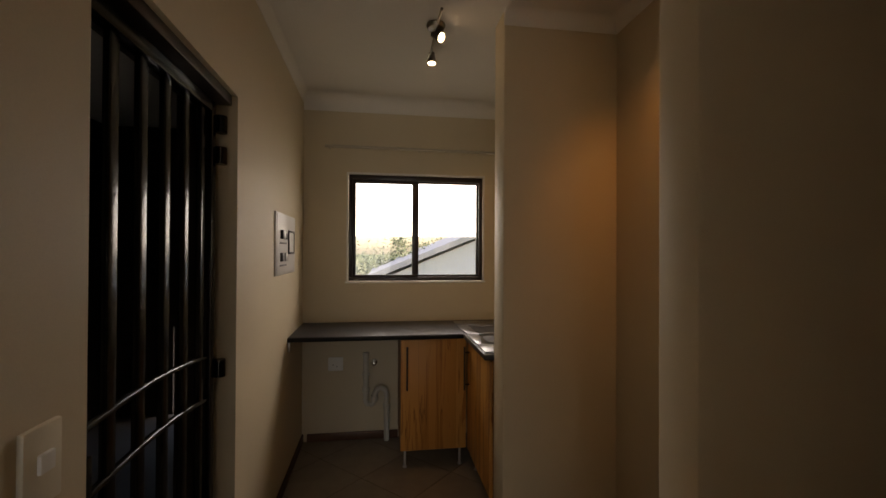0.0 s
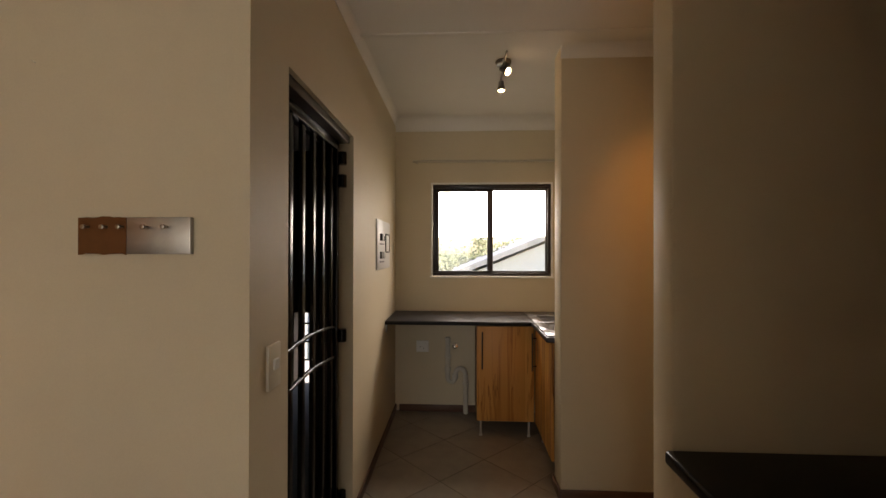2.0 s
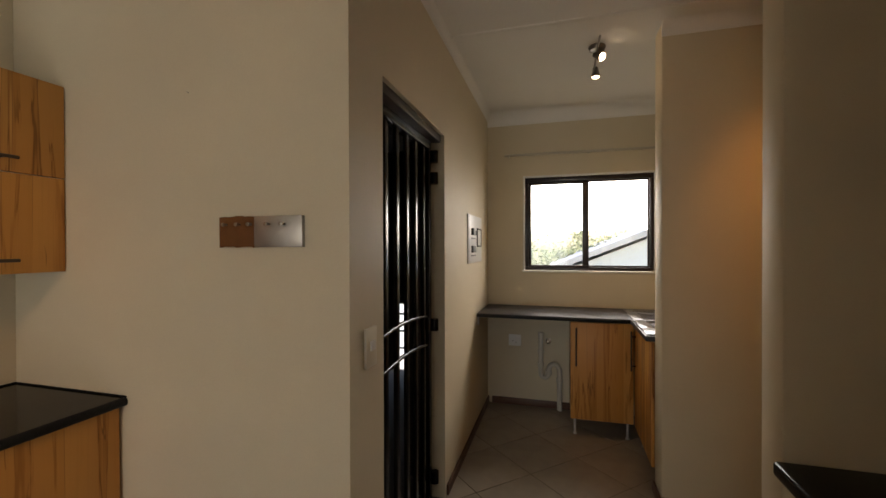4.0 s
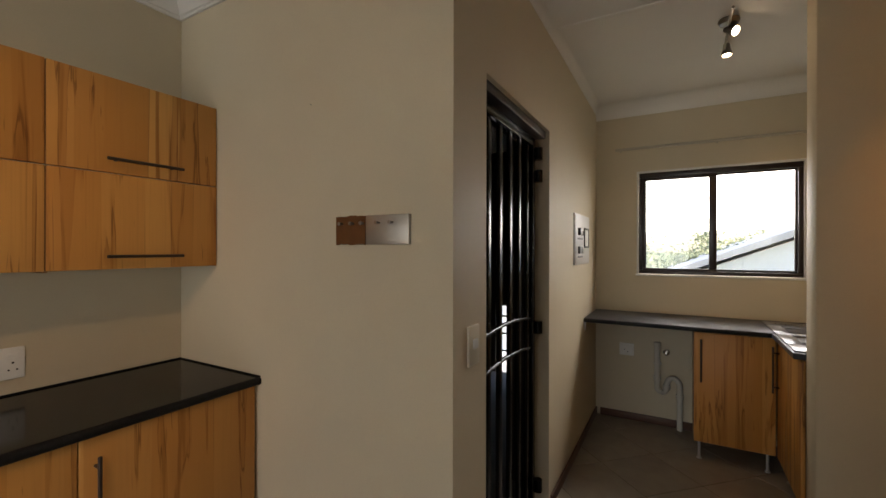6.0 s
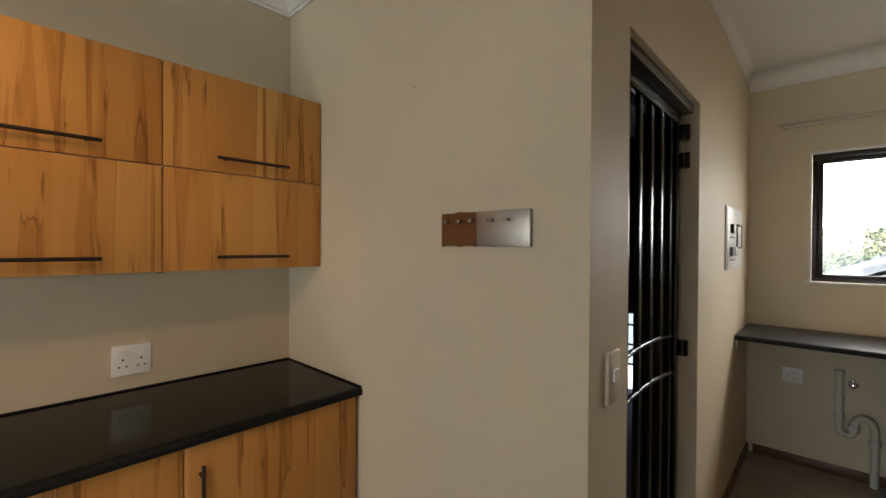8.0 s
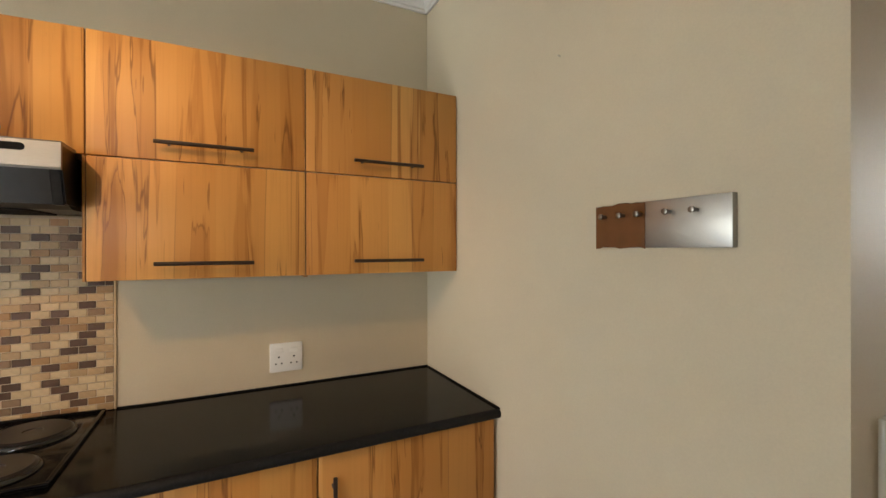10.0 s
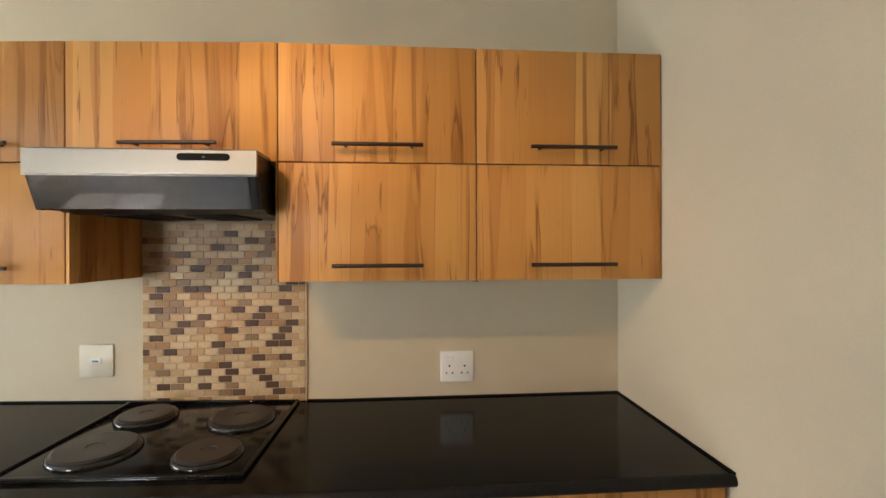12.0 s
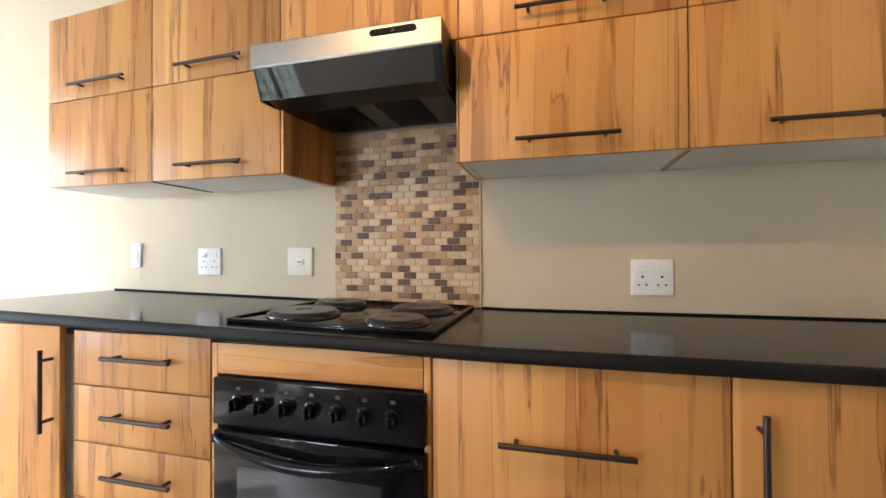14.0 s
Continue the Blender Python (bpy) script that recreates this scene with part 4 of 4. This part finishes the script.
part("sealing_strip", box(XC + 0.006, -1.392, YM - 0.006, YM - 0.0005, TOP - 0.001, TOP + 0.006, 0.002), SEAL, t, "black silicone strip along the wall")


def hob():
    x0, x1, y0, y1 = -1.985, -1.464, -1.025, -0.432
    h = thing("electric_hob", ((x0 + x1) / 2, (y0 + y1) / 2, TOP), "black electric hob with four solid plates set in the worktop", "hob")
    pan = box(x0, x1, y0, y1, TOP + 0.0005, TOP + 0.007, 0.003)
    part("pan", pan, ENAMEL, h)
    rim = bmesh.new()
    for b in ((x0, x0 + 0.012, y0, y1), (x1 - 0.012, x1, y0, y1), (x0 + 0.012, x1 - 0.012, y0, y0 + 0.012), (x0 + 0.012, x1 - 0.012, y1 - 0.012, y1)):
        box(*b, TOP + 0.004, TOP + 0.0125, 0.004, 3, bm=rim)
    part("rim", rim, ENAMEL, h, "raised black rim")
    for x, y, r in ((-1.605, -0.872, 0.097), (-1.575, -0.565, 0.080), (-1.838, -0.880, 0.080), (-1.812, -0.568, 0.092)):
        part("ring", lathe((x, y, TOP + 0.006), (0, 0, 1), [(r + 0.010, 0), (r + 0.0098, 0.004), (r + 0.0086, 0.008), (r + 0.006, 0.0115), (r + 0.003, 0.0136), (r, 0.014)], 48), RINGGLOSS, h, "glossy seating ring")
        part("hot_plate", lathe((x, y, TOP + 0.007), (0, 0, 1), [(r, 0), (r, 0.014), (r - 0.006, 0.0185), (r * 0.26, 0.0175), (r * 0.24, 0.0150), (0.004, 0.0150)], 40), IRON, h, "worn brown-black cast iron plate")


hob()

# the floor's unevenness lifts the far end of the run a little
for ob in bpy.data.objects:
    if ob.type == "MESH" and any(o and o.name.split(".")[0] in ("worktop", "electric_hob") for o in (ob, ob.parent, ob.parent and ob.parent.parent)):
        for v in ob.data.vertices:
            if v.co.x < -1.2 and v.co.y < -0.3 and v.co.z > 0.1:
                v.co.z += 0.0215 * (-0.3 - v.co.y) * min(1.0, (v.co.z - 0.1) / 0.4)

# the wall cabinets hang lower towards the free end of the run
for ob in bpy.data.objects:
    if ob.type == "MESH" and any(o and o.name.split(".")[0] in ("wall_cabinet", "end_panel") for o in (ob, ob.parent, ob.parent and ob.parent.parent)):
        for v in ob.data.vertices:
            if v.co.y < -0.43 and v.co.z > ZB:
                v.co.z -= 0.0307 * (-0.43 - v.co.y) ** 1.4 * (v.co.z - ZB) / (ZT - ZB)

# the gate wall stands a little askew: its near corner leans into the room, its far end away from it
ASKEW = ("wall_gate", "security_gate", "light_switch", "distribution_board", "skirting_gate_wall", "skirting_gate_corner", "door_frame_left", "door_frame_right", "door_frame_top", "cornice", "counter_top")
for ob in bpy.data.objects:
    if ob.type == "MESH" and any(o and o.name.split(".")[0] in ASKEW for o in (ob, ob.parent, ob.parent and ob.parent.parent)):
        for v in ob.data.vertices:
            if -0.62 < v.co.x < XG + 0.10 and v.co.y > YM - 0.12:
                v.co.x += 0.013 - 0.0142 * (v.co.y - YM)

# ---- mosaic splashback ----
SB_Y0, SB_Y1, SB_Z0, SB_Z1 = -0.990, -0.413, TOP + 0.004, 1.578
splash = thing("mosaic_splashback", (XC, (SB_Y0 + SB_Y1) / 2, SB_Z0), "brick-laid mosaic splashback in cream, ochre and brown", "splashback")
part("grout_bed", box(XC + 0.0005, XC + 0.0055, SB_Y0 + 0.0005, SB_Y1 - 0.0005, SB_Z0, SB_Z1, 0.001), MOSAICGROUT, splash)
PW, PH = (SB_Y1 - SB_Y0) / 12.0, 0.02535
tile_mesh = {}
rng = random.Random(11)
rest, last = {}, 0
rows = int((SB_Z1 - SB_Z0) / PH)
for r in range(rows):
    z = SB_Z0 + r * PH
    y = SB_Y0 - (PW / 2 if r % 2 else 0)
    while y < SB_Y1 - 0.004:
        a, b = max(y + 0.0012, SB_Y0 + 0.0008), min(y + PW - 0.0012, SB_Y1 - 0.0008)
        kind = rng.choices(range(5), (36, 28, 13, 6 if last == 3 else 25, 6))[0]
        last = kind
        y += PW
        if b - a < 0.008:
            continue
        wide = round(b - a, 4)
        if r < 24:
            if (wide, kind) not in tile_mesh:
                tile_mesh[wide, kind] = mesh_of("tile", box(0, 0.004, -wide / 2, wide / 2, -PH / 2 + 0.0012, PH / 2 - 0.0012, 0.001, 1), MOSAIC[kind])
            ob = new("tile", tile_mesh[wide, kind])
            ob.parent, ob.matrix_parent_inverse = splash, Matrix.Translation(-splash.location)
            ob.location = (XC + 0.0035 + rng.uniform(0, 0.0006), (a + b) / 2, z + PH / 2)
        else:
            box(XC + 0.0035, XC + 0.0077, a, b, z + 0.0012, z + PH - 0.0012, bm=rest.setdefault(kind, bmesh.new()))
for kind, bm in rest.items():
    tagged(part("tiles", bm, MOSAIC[kind], splash, smooth=False), kind="stuff")
solid("splashback_trim", box(XC + 0.0005, XC + 0.008, SB_Y1, SB_Y1 + 0.007, SB_Z0, ZB - 0.002, 0.002), MOSAIC[0], "pale edge trim beside the mosaic", "trim")

# ---- living room openings that let the daylight in ----
def opening(name, label, category, axis, at, u0, u1, z0, z1, bars, uprights=0):
    w = tagged(thing(name, (at, (u0 + u1) / 2, z0) if axis == "x" else ((u0 + u1) / 2, at, z0), label, category), kind="structure")
    def slab(d0, d1, a, b, c, d, bevel=0.003, bm=None):
        return box(at + d0, at + d1, a, b, c, d, bevel, bm=bm) if axis == "x" else box(a, b, at - d1, at - d0, c, d, bevel, bm=bm)
    f = bmesh.new()
    for q in ((u0, u1, z1 - 0.05, z1), (u0, u1, z0, z0 + 0.05), (u0, u0 + 0.05, z0 + 0.05, z1 - 0.05), (u1 - 0.05, u1, z0 + 0.05, z1 - 0.05), ((u0 + u1) / 2 - 0.03, (u0 + u1) / 2 + 0.03, z0 + 0.05, z1 - 0.05)):
        slab(0.06, 0.10, *q, bm=f)
    part("window_frame", f, FRAME, w)
    p = part("pane", slab(0.078, 0.082, u0 + 0.045, u1 - 0.045, z0 + 0.045, z1 - 0.045, 0.0), GLASS, w, smooth=False)
    p.visible_shadow = False
    for k in range(bars):
        z = z0 + (z1 - z0) * (k + 1) / (bars + 1)
        part("burglar_bar", slab(0.030, 0.042, u0, u1, z - 0.008, z + 0.008), FRAME, w)
    for k in range(uprights):
        u = u0 + (u1 - u0) * (k + 1) / (uprights + 1)
        part("burglar_bar", slab(0.042, 0.054, u - 0.008, u + 0.008, z0, z1), FRAME, w)


opening("door_2", "dark brown framed glass door with burglar bars", "glass door", "x", X_EAST, DOOR_Y0, DOOR_Y1, 0.0, 2.10, 11, 5)
opening("window_2", "dark brown framed living room window", "window", "x", X_EAST, EW_Y0, EW_Y1, 0.95, 2.10, 0)
opening("door_3", "dark brown framed sliding glass door", "glass door", "y", Y_SOUTH, SW_X0, SW_X1, 0.0, 2.10, 0)

# ---- outside ----
GROUND = -2.9
own = bmesh.new()
bmesh.ops.create_grid(own, x_segments=2, y_segments=2, size=600, matrix=Matrix.Translation((0, 0, GROUND)))
solid("ground", own, LAWN, "green lawn and ground around the houses", "ground", "structure")
solid("paving", box(-3.2, -0.9, 5.4, 9.5, GROUND - 0.05, GROUND + 0.03), PAVING, "pale concrete paving below the landing", "paving", "structure")
own = bmesh.new()
for k in range(9):
    box(-3.4 + k * 0.42, -3.02 + k * 0.42, 8.0, 8.2, GROUND, 0.9, 0.01, bm=own)
solid("boundary_wall", own, HOUSEWALL, "pale sunlit boundary wall of upright panels", "boundary wall")


def neighbour():
    y = 10.0
    h = thing("house", (4.6, y + 3, GROUND), "neighbouring house with a pale gable wall and tiled roof", "house")
    xe, ze, xr, zr = -0.25, 0.88, 5.1, 3.03
    xw = 2 * xr - xe
    part("wall", prism([(xe + 0.35, GROUND), (xw - 0.35, GROUND), (xw - 0.35, ze - 0.05), (xr, zr - 0.16), (xe + 0.35, ze - 0.05)], "y", y + 0.25, y + 7), HOUSEWALL, h, smooth=False)
    s = (zr - ze) / (xr - xe)
    for sgn, xa, xb in ((1, xe, xr), (-1, xw, xr)):
        roof = part("roof", prism([(xa, ze), (xb, zr), (xb, zr - 0.09), (xa, ze - 0.09)], "y", y + 0.15, y + 7.2), ROOF, h, smooth=False)
        n = 17
        for k in range(n):
            u0, u1 = k / n, (k + 1.12) / n
            x0, x1 = xa + (xb - xa) * u0, xa + (xb - xa) * min(u1, 1)
            z0, z1 = ze + (zr - ze) * u0, ze + (zr - ze) * min(u1, 1)
            part("verge_tile", prism([(x0, z0 + 0.041), (x1, z1 + 0.034), (x1, z1 - 0.105), (x0, z0 - 0.09)], "y", y - 0.008 * (k % 2), y + 0.32), ROOF, roof, smooth=False)


neighbour()


def tree(x, y, top, spread, seed, leaves):
    rng = random.Random(seed)
    t = thing("tree", (x, y, GROUND), "leafy green tree with an uneven crown behind the houses", "tree")
    own = bmesh.new()
    fork = GROUND + (top - GROUND) * 0.45
    tube([(x, y, GROUND), (x + 0.1, y, GROUND + 1.2), (x - 0.05, y + 0.1, fork)], [0.22, 0.16, 0.13], 10, own)
    tips = []
    for k in range(9):
        a = 2.4 * k + rng.random()
        r = spread * rng.uniform(0.35, 0.85)
        tip = Vector((x + r * math.cos(a), y + r * math.sin(a), fork + (top - fork) * rng.uniform(0.25, 0.92)))
        mid = Vector((x, y, fork)).lerp(tip, 0.5) + Vector((0, 0, 0.25))
        tube([(x, y, fork - 0.15), mid, tip], [0.09, 0.05, 0.02], 7, own)
        tips += [mid, tip]
    part("trunk", own, BARK, t)
    verts, faces = [], []
    clumps = [(p + Vector([rng.gauss(0, spread * 0.2) for _ in range(3)]), spread * rng.uniform(0.14, 0.30)) for p in tips for _ in range(3)]
    for _ in range(leaves):
        c, r = rng.choice(clumps)
        p = c + Vector([rng.gauss(0, r * 0.6) for _ in range(3)])
        d = Vector([rng.gauss(0, 1) for _ in range(3)]).normalized()
        e = d.orthogonal().normalized()
        s = rng.uniform(0.04, 0.085)
        i = len(verts)
        verts += [p - d * s, p + e * s * 0.45, p + d * s, p - e * s * 0.45]
        faces.append((i, i + 1, i + 2, i + 3))
    me = bpy.data.meshes.new("crown")
    me.from_pydata([tuple(v) for v in verts], [], faces)
    me.materials.append(LEAF)
    crown = new("crown", me)
    crown.parent, crown.matrix_parent_inverse = t, Matrix.Translation(-t.location)


tree(-0.7, 14.5, 1.25, 2.1, 3, 20000)
tree(2.0, 19.0, 1.9, 1.6, 5, 7000)
tree(-4.9, 17.0, 1.0, 2.2, 8, 5000)

# ---- floor, laid in tiles on the diagonal ----
ROOM, PASSAGE = (XC, X_EAST, Y_SOUTH, NEAR_Y), (XG - 0.03, NICHE_X, NEAR_Y, YK)
own = box(XC - 0.1, X_EAST + 0.1, Y_SOUTH - 0.1, NEAR_Y, -0.08, -0.0025)
box(XG - 0.1, NICHE_X + 0.1, NEAR_Y, YK + 0.1, -0.08, -0.0025, bm=own)
floor = solid("floor", own, GROUT, "beige ceramic floor tiles laid on the diagonal", "floor", "structure")
SIDE = 0.42
half = SIDE / math.sqrt(2)
TURN = Matrix.Rotation(math.pi / 4, 4, "Z")


def tile_block():
    return box(-SIDE / 2 + 0.002, SIDE / 2 - 0.002, -SIDE / 2 + 0.002, SIDE / 2 - 0.002, -0.010, 0.0, 0.0015, 1)


def inside(x, y, area):
    return area[0] <= x <= area[1] and area[2] <= y <= area[3]


flat = mesh_of("floor_tile", tile_block(), TILE)
for i in range(-20, 21):
    for j in range(-20, 21):
        x, y = -0.018 + half * (i - j), 2.351 + half * (i + j + 1)
        tips = ((x + half, y), (x - half, y), (x, y + half), (x, y - half))
        met = [any(inside(a, b, area) for a, b in tips + ((x, y),)) for area in (ROOM, PASSAGE)]
        if not any(met):
            continue
        if all(inside(a, b, ROOM) or inside(a, b, PASSAGE) for a, b in tips):
            ob = new("floor_tile", flat)
        else:  # a tile cut along the wall
            cut = tile_block()
            bmesh.ops.transform(cut, matrix=TURN, verts=cut.verts)
            area = PASSAGE if met[1] and not (met[0] and y < NEAR_Y) else ROOM
            low = -9.0 if area is PASSAGE and XG < x < NEAR_X else area[2]
            high = 9.0 if area is ROOM and XG < x < NEAR_X else area[3]
            for co, no in (((area[0] - x, 0, 0), (-1, 0, 0)), ((area[1] - x, 0, 0), (1, 0, 0)), ((0, low - y, 0), (0, -1, 0)), ((0, high - y, 0), (0, 1, 0))):
                bmesh.ops.bisect_plane(cut, geom=cut.verts[:] + cut.edges[:] + cut.faces[:], plane_co=co, plane_no=no, clear_outer=True)
            if len(cut.faces) < 3:
                cut.free()
                continue
            bmesh.ops.transform(cut, matrix=TURN.inverted(), verts=cut.verts)
            ob = new("floor_tile", mesh_of("floor_tile", cut, TILE))
        ob.parent = floor
        ob.location = (x, y, 0)
        ob.rotation_euler = (0, 0, math.pi / 4)
